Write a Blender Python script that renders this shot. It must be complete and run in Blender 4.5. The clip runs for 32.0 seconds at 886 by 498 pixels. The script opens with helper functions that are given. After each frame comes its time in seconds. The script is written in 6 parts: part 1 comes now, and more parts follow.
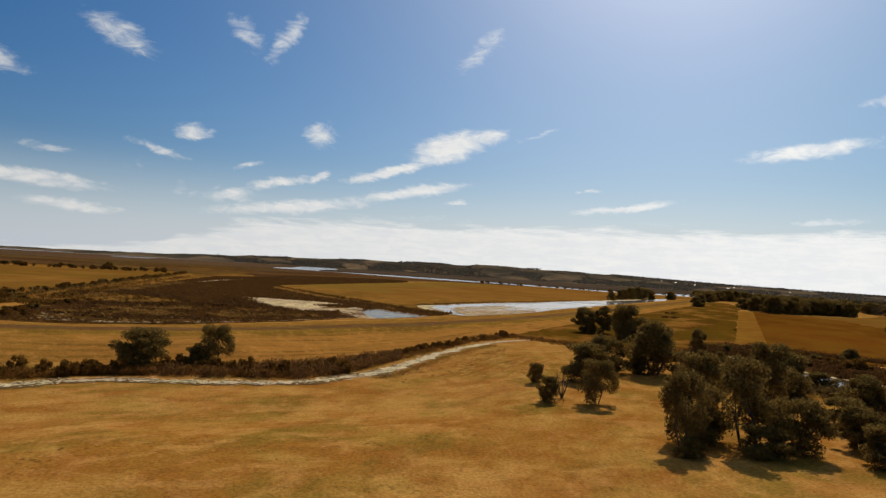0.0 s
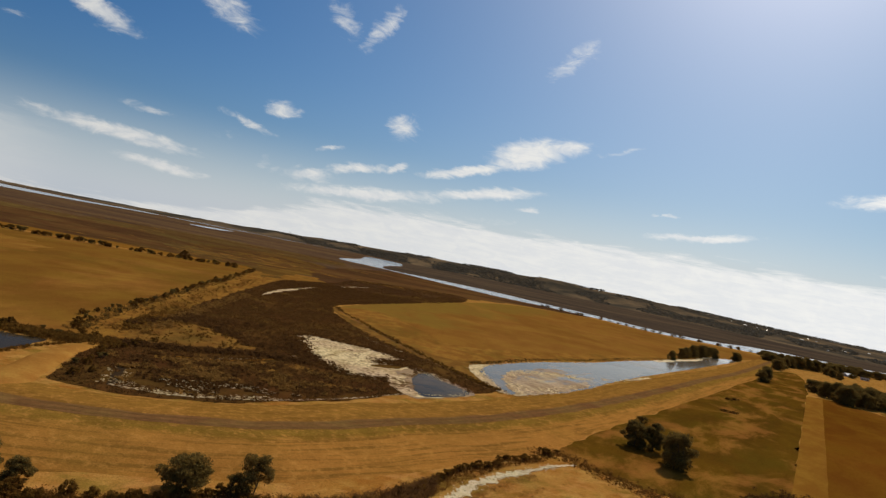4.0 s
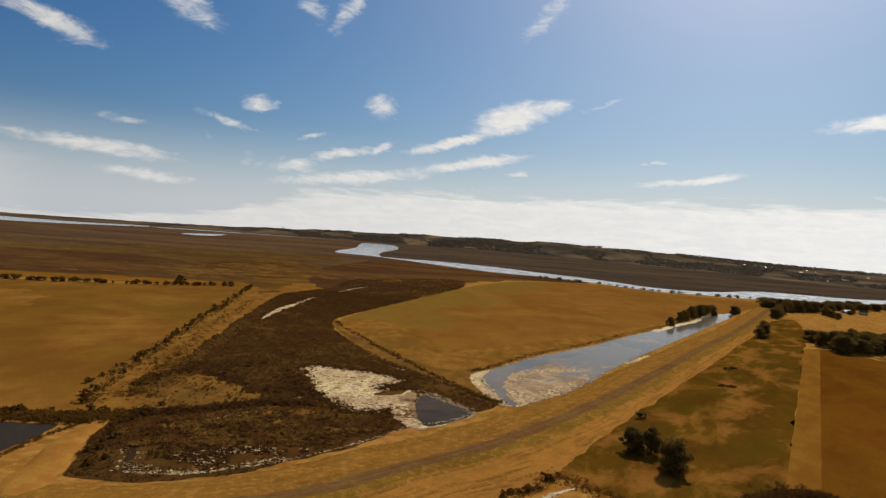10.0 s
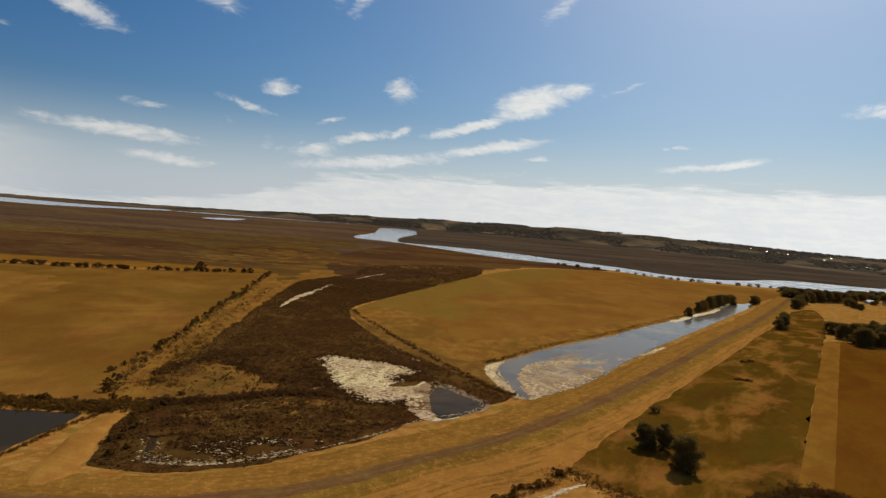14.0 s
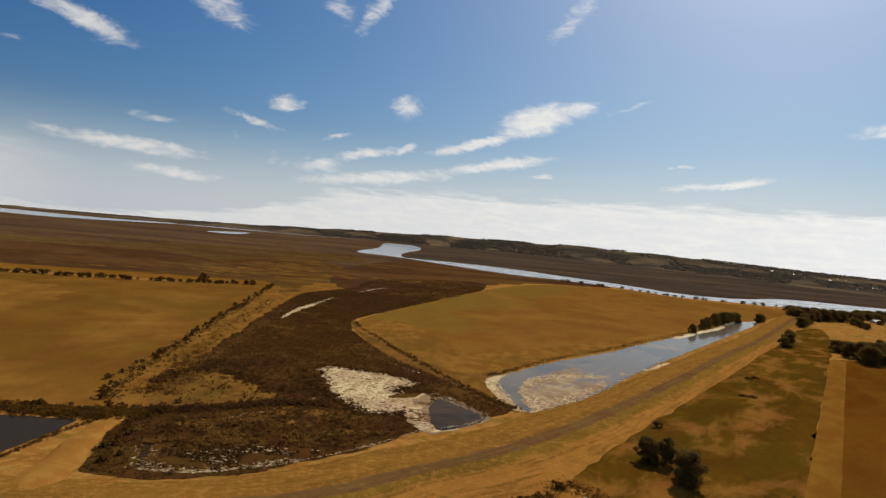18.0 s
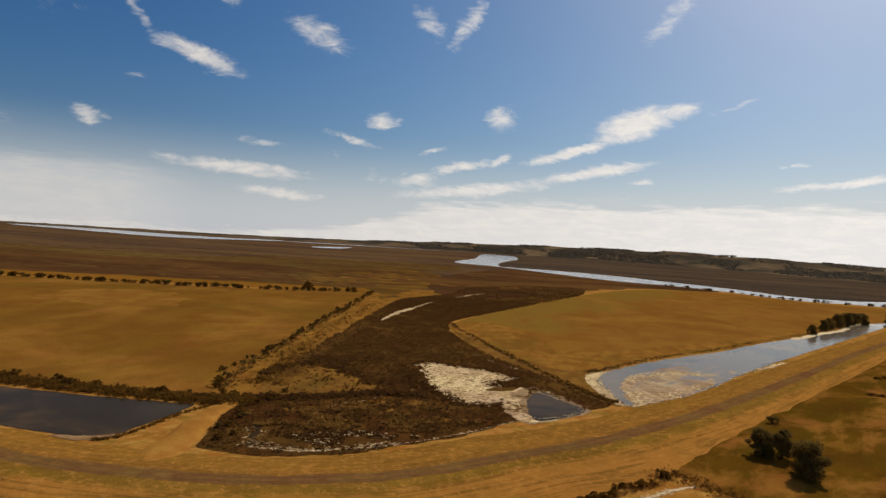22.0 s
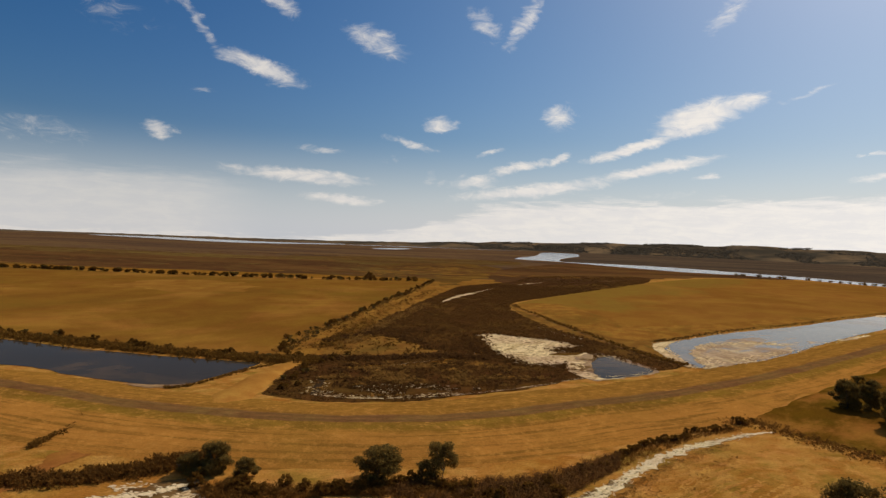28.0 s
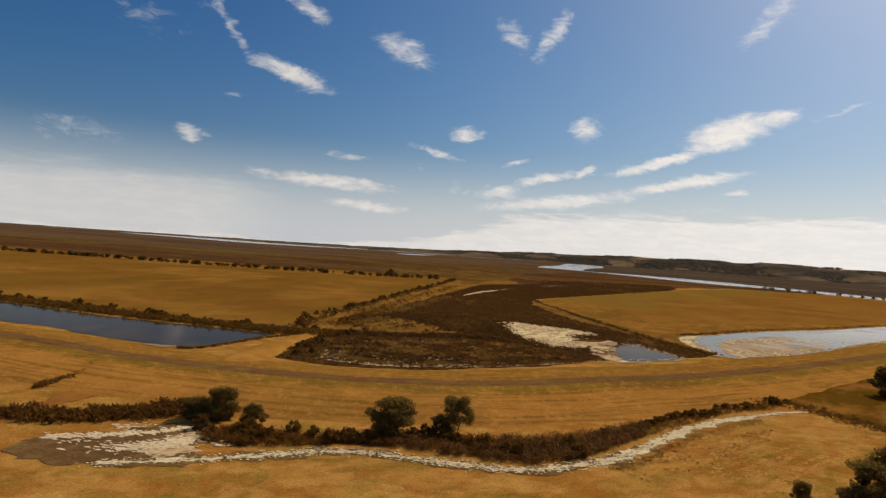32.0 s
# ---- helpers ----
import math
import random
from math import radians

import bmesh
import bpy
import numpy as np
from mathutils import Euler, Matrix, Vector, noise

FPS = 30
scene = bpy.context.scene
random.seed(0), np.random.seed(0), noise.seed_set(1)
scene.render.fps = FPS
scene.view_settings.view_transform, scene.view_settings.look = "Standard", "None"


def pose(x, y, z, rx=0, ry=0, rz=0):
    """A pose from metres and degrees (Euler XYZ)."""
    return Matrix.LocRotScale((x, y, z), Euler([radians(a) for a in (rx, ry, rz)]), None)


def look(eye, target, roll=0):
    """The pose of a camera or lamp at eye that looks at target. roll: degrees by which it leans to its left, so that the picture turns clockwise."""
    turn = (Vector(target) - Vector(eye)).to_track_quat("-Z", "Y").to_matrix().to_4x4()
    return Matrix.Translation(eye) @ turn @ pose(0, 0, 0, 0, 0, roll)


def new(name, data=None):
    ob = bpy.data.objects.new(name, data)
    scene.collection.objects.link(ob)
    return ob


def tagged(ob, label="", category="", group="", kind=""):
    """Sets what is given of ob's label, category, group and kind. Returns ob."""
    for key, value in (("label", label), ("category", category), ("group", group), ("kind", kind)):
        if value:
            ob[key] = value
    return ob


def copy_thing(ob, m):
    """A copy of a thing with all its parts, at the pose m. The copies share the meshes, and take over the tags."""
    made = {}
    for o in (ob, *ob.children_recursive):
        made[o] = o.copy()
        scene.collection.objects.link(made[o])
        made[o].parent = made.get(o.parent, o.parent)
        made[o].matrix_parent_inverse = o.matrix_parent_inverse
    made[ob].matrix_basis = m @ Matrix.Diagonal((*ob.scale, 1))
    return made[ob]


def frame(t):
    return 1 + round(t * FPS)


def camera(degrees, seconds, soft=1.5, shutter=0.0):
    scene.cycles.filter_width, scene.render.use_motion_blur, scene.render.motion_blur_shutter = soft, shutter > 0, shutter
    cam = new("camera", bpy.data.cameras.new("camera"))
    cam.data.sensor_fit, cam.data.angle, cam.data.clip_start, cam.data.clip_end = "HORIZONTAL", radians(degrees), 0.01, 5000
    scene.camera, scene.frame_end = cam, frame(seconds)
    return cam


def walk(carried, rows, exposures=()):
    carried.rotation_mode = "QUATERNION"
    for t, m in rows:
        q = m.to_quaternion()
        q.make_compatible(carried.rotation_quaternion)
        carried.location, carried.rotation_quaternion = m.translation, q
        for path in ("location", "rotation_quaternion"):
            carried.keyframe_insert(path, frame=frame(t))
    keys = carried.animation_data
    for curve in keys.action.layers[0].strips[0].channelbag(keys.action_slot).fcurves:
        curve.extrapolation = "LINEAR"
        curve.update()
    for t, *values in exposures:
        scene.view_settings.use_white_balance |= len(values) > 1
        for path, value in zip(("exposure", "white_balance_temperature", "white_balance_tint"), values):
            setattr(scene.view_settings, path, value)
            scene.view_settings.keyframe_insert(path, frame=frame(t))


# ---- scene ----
cam = camera(68.3, 32.0, soft=1.4)
PATH = [
    (0, (-0.23, 3.51, 9.64), (5.96, 63.15, 11.85), 3.52),
    (0.5, (-0.62, 2.04, 12.64), (11.78, 60.73, 13.97), 4.75),
    (1, (-1.21, 1.31, 15.42), (13.46, 59.49, 15.18), 5.78),
    (1.5, (-1.75, 1.53, 17.82), (13.11, 59.66, 17.09), 5.89),
    (2, (-2.28, 2.45, 19.59), (11.96, 60.74, 19.95), 7.50),
    (2.5, (-2.32, 3.66, 21.32), (7.12, 62.88, 19.29), 4.28),
    (3, (-1.84, 4.53, 22.80), (-0.14, 64.50, 21.91), 7.75),
    (3.5, (-1.59, 4.22, 24.27), (-1.06, 64.19, 26.20), 12.35),
    (5.5, (-1.26, 3.29, 30.53), (-1.76, 63.28, 30.15), 2.98),
    (6, (-1.44, 3.05, 31.62), (-0.99, 63.05, 31.67), 1.60),
    (6.5, (-1.35, 2.77, 32.78), (-0.91, 62.76, 32.48), 1.62),
    (7, (-1.44, 2.42, 33.74), (-0.45, 62.41, 33.36), 2.25),
    (7.5, (-1.30, 2.00, 34.52), (-0.24, 61.99, 34.02), 2.68),
    (8, (-1.11, 1.57, 35.34), (-0.33, 61.56, 35.03), 3.30),
    (8.5, (-0.93, 1.50, 35.97), (0.07, 61.48, 35.03), 3.27),
    (9, (-1.03, 1.05, 36.76), (0.22, 61.02, 35.32), 2.88),
    (9.5, (-0.81, 0.67, 37.33), (-0.11, 60.66, 36.26), 3.97),
    (10, (-0.66, 0.49, 37.92), (0.23, 60.48, 37.16), 4.35),
    (10.5, (-0.49, 0.32, 38.42), (0.42, 60.31, 37.86), 4.61),
    (11, (-0.22, 0.38, 38.67), (0.28, 60.38, 38.36), 4.89),
    (11.5, (-0.21, 0.25, 39.18), (0.08, 60.23, 37.93), 4.63),
    (12, (-0.05, 0.04, 39.73), (-0.46, 60.02, 38.34), 3.79),
    (12.5, (0.02, -0.22, 40.14), (-0.53, 59.73, 37.87), 4.76),
    (13, (0.01, 0.00, 40.00), (-0.01, 59.97, 38.20), 4.04),
    (13.5, (0.08, -0.06, 39.98), (-0.30, 59.90, 37.91), 4.35),
    (14, (0.00, -0.22, 40.03), (-0.69, 59.73, 37.75), 4.65),
    (14.5, (0.21, 0.07, 39.83), (-0.10, 60.03, 37.62), 4.21),
    (16.5, (0.52, 0.27, 39.57), (0.03, 60.24, 37.75), 4.86),
    (17, (0.52, 0.24, 39.46), (-0.50, 60.20, 37.61), 5.71),
    (17.5, (0.66, 0.63, 39.02), (-0.30, 60.61, 37.56), 5.45),
    (18, (0.78, 0.75, 38.58), (-0.42, 60.73, 37.76), 5.24),
    (18.5, (1.08, 0.75, 37.83), (0.34, 60.74, 38.08), 5.27),
    (19, (1.11, 1.06, 37.15), (0.64, 61.05, 37.86), 5.32),
    (19.5, (0.94, 1.12, 36.66), (-0.22, 61.11, 37.30), 4.37),
    (20, (0.98, 1.37, 35.86), (-0.87, 61.34, 36.76), 4.34),
    (20.5, (1.09, 1.45, 35.33), (-1.74, 61.38, 36.03), 4.43),
    (21, (1.37, 1.88, 34.73), (-3.87, 61.65, 35.09), 3.90),
    (21.5, (1.69, 1.17, 34.60), (-6.83, 60.56, 34.46), 3.31),
    (22, (1.94, 0.42, 34.16), (-8.16, 59.56, 33.73), 3.66),
    (22.5, (1.87, -0.05, 33.58), (-7.95, 59.14, 33.45), 3.54),
    (23, (2.09, -0.42, 33.08), (-9.15, 58.52, 33.29), 3.44),
    (23.5, (2.16, 0.39, 32.13), (-7.93, 59.53, 32.83), 2.98),
    (24, (2.01, 0.52, 31.50), (-8.82, 59.53, 31.05), 3.47),
    (24.5, (2.25, 0.71, 30.72), (-9.75, 59.50, 30.78), 3.30),
    (25, (2.33, 0.93, 29.94), (-10.41, 59.56, 29.36), 3.16),
    (25.5, (2.44, 1.49, 29.01), (-9.64, 60.26, 28.64), 2.66),
    (27.5, (2.51, 1.00, 26.03), (-13.27, 58.89, 26.29), 3.45),
    (28, (2.41, 1.72, 25.17), (-13.07, 59.69, 24.64), 2.23),
    (28.5, (2.18, 2.58, 24.09), (-11.14, 61.08, 24.28), 1.82),
    (29, (2.16, 3.03, 23.22), (-11.43, 61.47, 23.89), 3.38),
    (29.5, (2.18, 3.50, 22.44), (-11.37, 61.95, 22.76), 3.96),
    (30, (2.04, 4.03, 21.48), (-10.23, 62.75, 22.12), 2.83),
    (30.5, (2.17, 4.28, 20.66), (-11.04, 62.80, 21.69), 3.33),
    (31, (2.04, 4.69, 19.83), (-11.21, 63.20, 21.01), 3.97),
    (31.5, (2.05, 5.03, 19.01), (-13.94, 62.85, 19.81), 5.06),
    (32, (2.09, 4.90, 18.31), (-15.44, 62.28, 18.50), 3.95),
]
EXPOSURES = [(0, 0.03, 6300, 10), (3, 0.0, 6300, 10), (6, 0.0, 6320, 10), (9, 0.0, 6450, 11), (12, 0.0, 6480, 11), (14, -0.05, 6260, 9), (17, 0.0, 6300, 10), (18.5, 0.0, 6400, 11), (20, 0.0, 6580, 12), (25, 0.02, 6680, 13), (28, 0.05, 6700, 13), (32, 0.05, 6700, 13)]
walk(cam, [(t, look(eye, target, roll)) for t, eye, target, roll in PATH], EXPOSURES)

# ---- light: sky with clouds, and one sun ----
SUN_AZ, SUN_EL = -26.0, 41.0      # degrees to the left of +y, degrees above the horizon


def math_node(nt, op, a, b=None, c=None, clamp=False):
    n = nt.nodes.new("ShaderNodeMath")
    n.operation, n.use_clamp = op, clamp
    for k, v in enumerate((a, b, c)):
        if v is None:
            continue
        if isinstance(v, (int, float)):
            n.inputs[k].default_value = v
        else:
            nt.links.new(v, n.inputs[k])
    return n.outputs[0]


def map_range(nt, v, a, b, c=0.0, d=1.0, smooth=True):
    n = nt.nodes.new("ShaderNodeMapRange")
    n.interpolation_type = "SMOOTHSTEP" if smooth else "LINEAR"
    nt.links.new(v, n.inputs["Value"])
    for key, x in (("From Min", a), ("From Max", b), ("To Min", c), ("To Max", d)):
        n.inputs[key].default_value = x
    return n.outputs["Result"]


def noise_node(nt, vec, scale, detail=4.0, rough=0.55, distortion=0.0):
    n = nt.nodes.new("ShaderNodeTexNoise")
    n.inputs["Scale"].default_value = scale
    n.inputs["Detail"].default_value = detail
    n.inputs["Roughness"].default_value = rough
    n.inputs["Distortion"].default_value = distortion
    if vec is not None:
        nt.links.new(vec, n.inputs["Vector"])
    return n


def mix_color(nt, fac, a, b, mode="MIX"):
    n = nt.nodes.new("ShaderNodeMix")
    n.data_type, n.blend_type = "RGBA", mode
    if isinstance(fac, (int, float)):
        n.inputs["Factor"].default_value = fac
    else:
        nt.links.new(fac, n.inputs["Factor"])
    for key, v in ((6, a), (7, b)):
        if isinstance(v, tuple):
            n.inputs[key].default_value = (*v[:3], 1)
        else:
            nt.links.new(v, n.inputs[key])
    return n.outputs[2]


# azimuth (degrees, left of +y), elevation, half length, half height, tilt (rises to the right), strength
CLOUDS_HIGH = [
    (30.6, 13.8, 2.8, 0.66, -15, 1.05),
    (33.4, 14.5, 1.5, 0.55, -8, 0.70),
    (21.6, 16.8, 2.6, 0.9, -17, 0.72),
    (15.6, 10.2, 1.35, 0.60, -0, 1.00),
    (5.3, 11.1, 1.25, 1.0, 20, 0.80),
    (-6.0, 11.0, 2.9, 1.05, 14, 1.2),
    (-9.0, 11.9, 1.9, 0.75, 12, 1.05),
    (-5.3, 10.0, 2.6, 0.6, 13, 1.00),
    (-0.5, 8.4, 3.22, 0.40, 17, 0.95),
    (-3.1, 6.9, 3.9, 0.42, 11, 0.95),
    (7.2, 4.9, 5.6, 0.50, 8, 0.90),
    (12.7, 5.4, 2.04, 0.53, 6, 0.75),
    (8.7, 6.8, 2.21, 0.34, 14, 0.85),
    (5.1, 7.6, 0.99, 0.30, 22, 0.85),
    (27.5, 5.3, 4.9, 0.50, -2, 0.90),
]
CLOUDS_MIDDLE = [
    (24.1, 3.5, 2.7, 0.34, -3, 0.90),
    (-6.9, 6.2, 0.88, 0.20, 6, 0.90),
    (18.1, 8.5, 2.13, 0.28, -14, 0.60),
    (-21.5, 6.4, 3.6, 0.27, 8, 0.90),
    (-8.3, 19.2, 2.3, 0.85, 42, 0.52),
    (8.7, 18.6, 2.2, 0.75, 55, 0.72),
    (25.6, 7.5, 1.35, 0.23, -0, 0.55),
    (-14.1, 12.4, 1.53, 0.19, 17, 0.50),
    (11.0, 8.0, 0.98, 0.29, 17, 0.60),
    (-18.6, 7.7, 0.56, 0.14, 6, 0.70),
    (16.4, 5.7, 0.76, 0.48, 32, 0.35),
    (20.2, 7.0, 1.40, 0.47, 22, 0.20),
    (-4.1, 4.7, 2.47, 0.30, 6, 0.30),
    (-35.2, 11.0, 3.9, 0.55, 6, 1.05),
]
CLOUDS_SIDES = [
    (-42.1, 14.8, 2.85, 0.39, 10, 0.70),
    (-36.3, 5.6, 2.30, 0.23, 3, 0.60),
    (-40.7, 13.5, 1.77, 0.35, 6, 0.25),
    (-44.5, 5.1, 2.57, 0.43, 6, 0.40),
    (38.8, 8.2, 1.1, 0.58, -10, 1.00),
    (46.8, 7.3, 2.9, 1.0, -3, 0.36),
    (29.8, 19.1, 1.89, 0.57, -24, 0.70),
    (36.2, 17.0, 2.6, 0.42, -50, 0.5),
    (12.0, 18.6, 1.7, 0.8, -35, 0.55),
    (42.5, 16.6, 3.41, 1.07, -14, 0.25),
    (26.7, 7.7, 1.44, 0.24, -3, 0.45),
    (35.5, 11.7, 0.82, 0.23, -3, 0.30),
    (39.6, 19.2, 2.2, 0.5, -35, 0.35),
    (42.6, 3.0, 8.52, 0.85, -0, 0.60),
    (-17.5, 7.6, 0.43, 0.13, 3, 0.50),
]
CLOUDS = CLOUDS_HIGH + CLOUDS_MIDDLE + CLOUDS_SIDES


def build_world():
    w = bpy.data.worlds.new("sky")
    scene.world = w
    w.use_nodes = True
    nt = w.node_tree
    nt.nodes.clear()
    out = nt.nodes.new("ShaderNodeOutputWorld")
    bg = nt.nodes.new("ShaderNodeBackground")
    bg.inputs["Strength"].default_value = 0.062
    nt.links.new(bg.outputs[0], out.inputs[0])
    sky = nt.nodes.new("ShaderNodeTexSky")
    sky.sky_type, sky.sun_disc = "NISHITA", False
    sky.sun_elevation, sky.sun_rotation = radians(SUN_EL), radians(-SUN_AZ)
    sky.altitude, sky.air_density, sky.dust_density, sky.ozone_density = 50, 1.0, 1.5, 5.0
    tc = nt.nodes.new("ShaderNodeTexCoord")
    sep = nt.nodes.new("ShaderNodeSeparateXYZ")
    nt.links.new(tc.outputs["Generated"], sep.inputs[0])
    az = math_node(nt, "MULTIPLY", math_node(nt, "ARCTAN2", math_node(nt, "MULTIPLY", sep.outputs[0], -1.0), sep.outputs[1]), 57.2958)
    el = math_node(nt, "MULTIPLY", math_node(nt, "ARCSINE", sep.outputs[2]), 57.2958)
    comb = nt.nodes.new("ShaderNodeCombineXYZ")
    nt.links.new(az, comb.inputs[0])
    nt.links.new(el, comb.inputs[1])
    flat = nt.nodes.new("ShaderNodeVectorMath")
    flat.operation = "MULTIPLY"
    nt.links.new(comb.outputs[0], flat.inputs[0])
    flat.inputs[1].default_value = (0.45, 1.0, 1.0)
    warp = noise_node(nt, flat.outputs[0], 0.9, 5.0, 0.62)
    wob = nt.nodes.new("ShaderNodeVectorMath")
    wob.operation = "MULTIPLY_ADD"
    sub = nt.nodes.new("ShaderNodeVectorMath")
    sub.operation = "SUBTRACT"
    nt.links.new(warp.outputs["Color"], sub.inputs[0])
    sub.inputs[1].default_value = (0.5, 0.5, 0.5)
    nt.links.new(sub.outputs[0], wob.inputs[0])
    wob.inputs[1].default_value = (2.6, 0.9, 0)
    nt.links.new(comb.outputs[0], wob.inputs[2])
    total = None
    for a, e, hw, hh, tilt, s in CLOUDS:
        s, hw = (s * 1.4, hw * 1.2) if hh < 0.55 else (s * 1.2, hw * 1.12)
        mp = nt.nodes.new("ShaderNodeMapping")
        mp.vector_type = "TEXTURE"
        mp.inputs["Location"].default_value = (a, e, 0)
        mp.inputs["Rotation"].default_value = (0, 0, radians(-tilt))
        mp.inputs["Scale"].default_value = (hw * 1.45, hh * 1.7, 1)
        nt.links.new(wob.outputs[0], mp.inputs["Vector"])
        ln = nt.nodes.new("ShaderNodeVectorMath")
        ln.operation = "LENGTH"
        nt.links.new(mp.outputs[0], ln.inputs[0])
        m = map_range(nt, ln.outputs["Value"], 1.1, 0.1, 0.0, s)
        total = m if total is None else math_node(nt, "MAXIMUM", total, m)
    wisps = noise_node(nt, flat.outputs[0], 1.1, 8.0, 0.66, 0.9)
    ragged_sum = math_node(nt, "ADD", math_node(nt, "MULTIPLY", total, 0.9), math_node(nt, "MULTIPLY", wisps.outputs["Fac"], 1.7))
    body = math_node(nt, "MULTIPLY", map_range(nt, ragged_sum, 1.0, 2.15), map_range(nt, total, 0.0, 0.3))
    # the bank of thin cloud low over the land, its top rising away to the right and again far to the left
    low = nt.nodes.new("ShaderNodeVectorMath")
    low.operation = "MULTIPLY"
    nt.links.new(comb.outputs[0], low.inputs[0])
    low.inputs[1].default_value = (0.07, 0.55, 1.0)
    streak = noise_node(nt, low.outputs[0], 1.1, 7.0, 0.6, 0.4)
    edge = noise_node(nt, low.outputs[0], 3.2, 7.0, 0.68, 0.5)
    top = math_node(nt, "SUBTRACT", el, math_node(nt, "MULTIPLY", math_node(nt, "SUBTRACT", streak.outputs["Fac"], 0.5), 3.2))
    top = math_node(nt, "SUBTRACT", top, math_node(nt, "MULTIPLY", math_node(nt, "SUBTRACT", edge.outputs["Fac"], 0.5), 2.2))
    crown_line = math_node(nt, "ADD", map_range(nt, az, -42.0, 2.0, 4.7, 3.9), map_range(nt, az, 7.0, 24.0, 0.0, -3.8))
    right_bank = map_range(nt, math_node(nt, "SUBTRACT", top, crown_line), 0.4, -0.5, 0.0, 0.97)
    left_bank = math_node(nt, "MULTIPLY", map_range(nt, top, 5.6, 3.2, 0.0, 0.62), map_range(nt, az, 29.0, 39.0))
    bank = math_node(nt, "MAXIMUM", right_bank, left_bank)
    veil = map_range(nt, el, 9.5, 0.0, 0.0, 0.72)
    # unseen thin cloud above the view, added to lift and warm the shadows
    fill_cover = noise_node(nt, tc.outputs["Generated"], 4.0, 6.0, 0.6, 0.4)
    high = math_node(nt, "MULTIPLY", map_range(nt, el, 25.0, 36.0), map_range(nt, fill_cover.outputs["Fac"], 0.42, 0.68, 0.0, 0.7))
    cover = math_node(nt, "MAXIMUM", math_node(nt, "MAXIMUM", body, bank), high, clamp=True)
    tone = math_node(nt, "ADD", math_node(nt, "MULTIPLY", edge.outputs["Fac"], 0.7), math_node(nt, "MULTIPLY", wisps.outputs["Fac"], 0.5))
    cloud = mix_color(nt, map_range(nt, tone, 0.48, 0.75), (11.6, 11.6, 11.4), (12.9, 12.65, 11.9))
    away = nt.nodes.new("ShaderNodeVectorMath")
    away.operation = "SCALE"
    nt.links.new(cloud, away.inputs[0])
    nt.links.new(map_range(nt, az, -32.0, 40.0, 1.14, 0.82, False), away.inputs["Scale"])
    cloud = away.outputs[0]
    blue = nt.nodes.new("ShaderNodeHueSaturation")
    nt.links.new(map_range(nt, az, -35.0, 35.0, 0.484, 0.502, False), blue.inputs["Hue"])
    blue.inputs["Saturation"].default_value = 1.36
    nt.links.new(sky.outputs[0], blue.inputs["Color"])
    hazy = mix_color(nt, veil, blue.outputs[0], (10.2, 11.0, 11.9))
    dim = nt.nodes.new("ShaderNodeVectorMath")
    dim.operation = "SCALE"
    nt.links.new(hazy, dim.inputs[0])
    nt.links.new(map_range(nt, az, 8.0, 40.0, 1.0, 0.95), dim.inputs["Scale"])
    col = mix_color(nt, cover, dim.outputs[0], cloud)
    nt.links.new(col, bg.inputs["Color"])


build_world()
sun = bpy.data.lights.new("sun", "SUN")
sun.energy, sun.angle, sun.color = 3.4, radians(0.53), (1.0, 0.905, 0.74)
sun_ob = new("sun", sun)
a, e = radians(SUN_AZ), radians(SUN_EL)
toward = Vector((-math.sin(a) * math.cos(e), math.cos(a) * math.cos(e), math.sin(e)))
sun_ob.rotation_mode = "QUATERNION"
sun_ob.rotation_quaternion = toward.to_track_quat("Z", "Y")
sun_ob.location = (0, 0, 300)


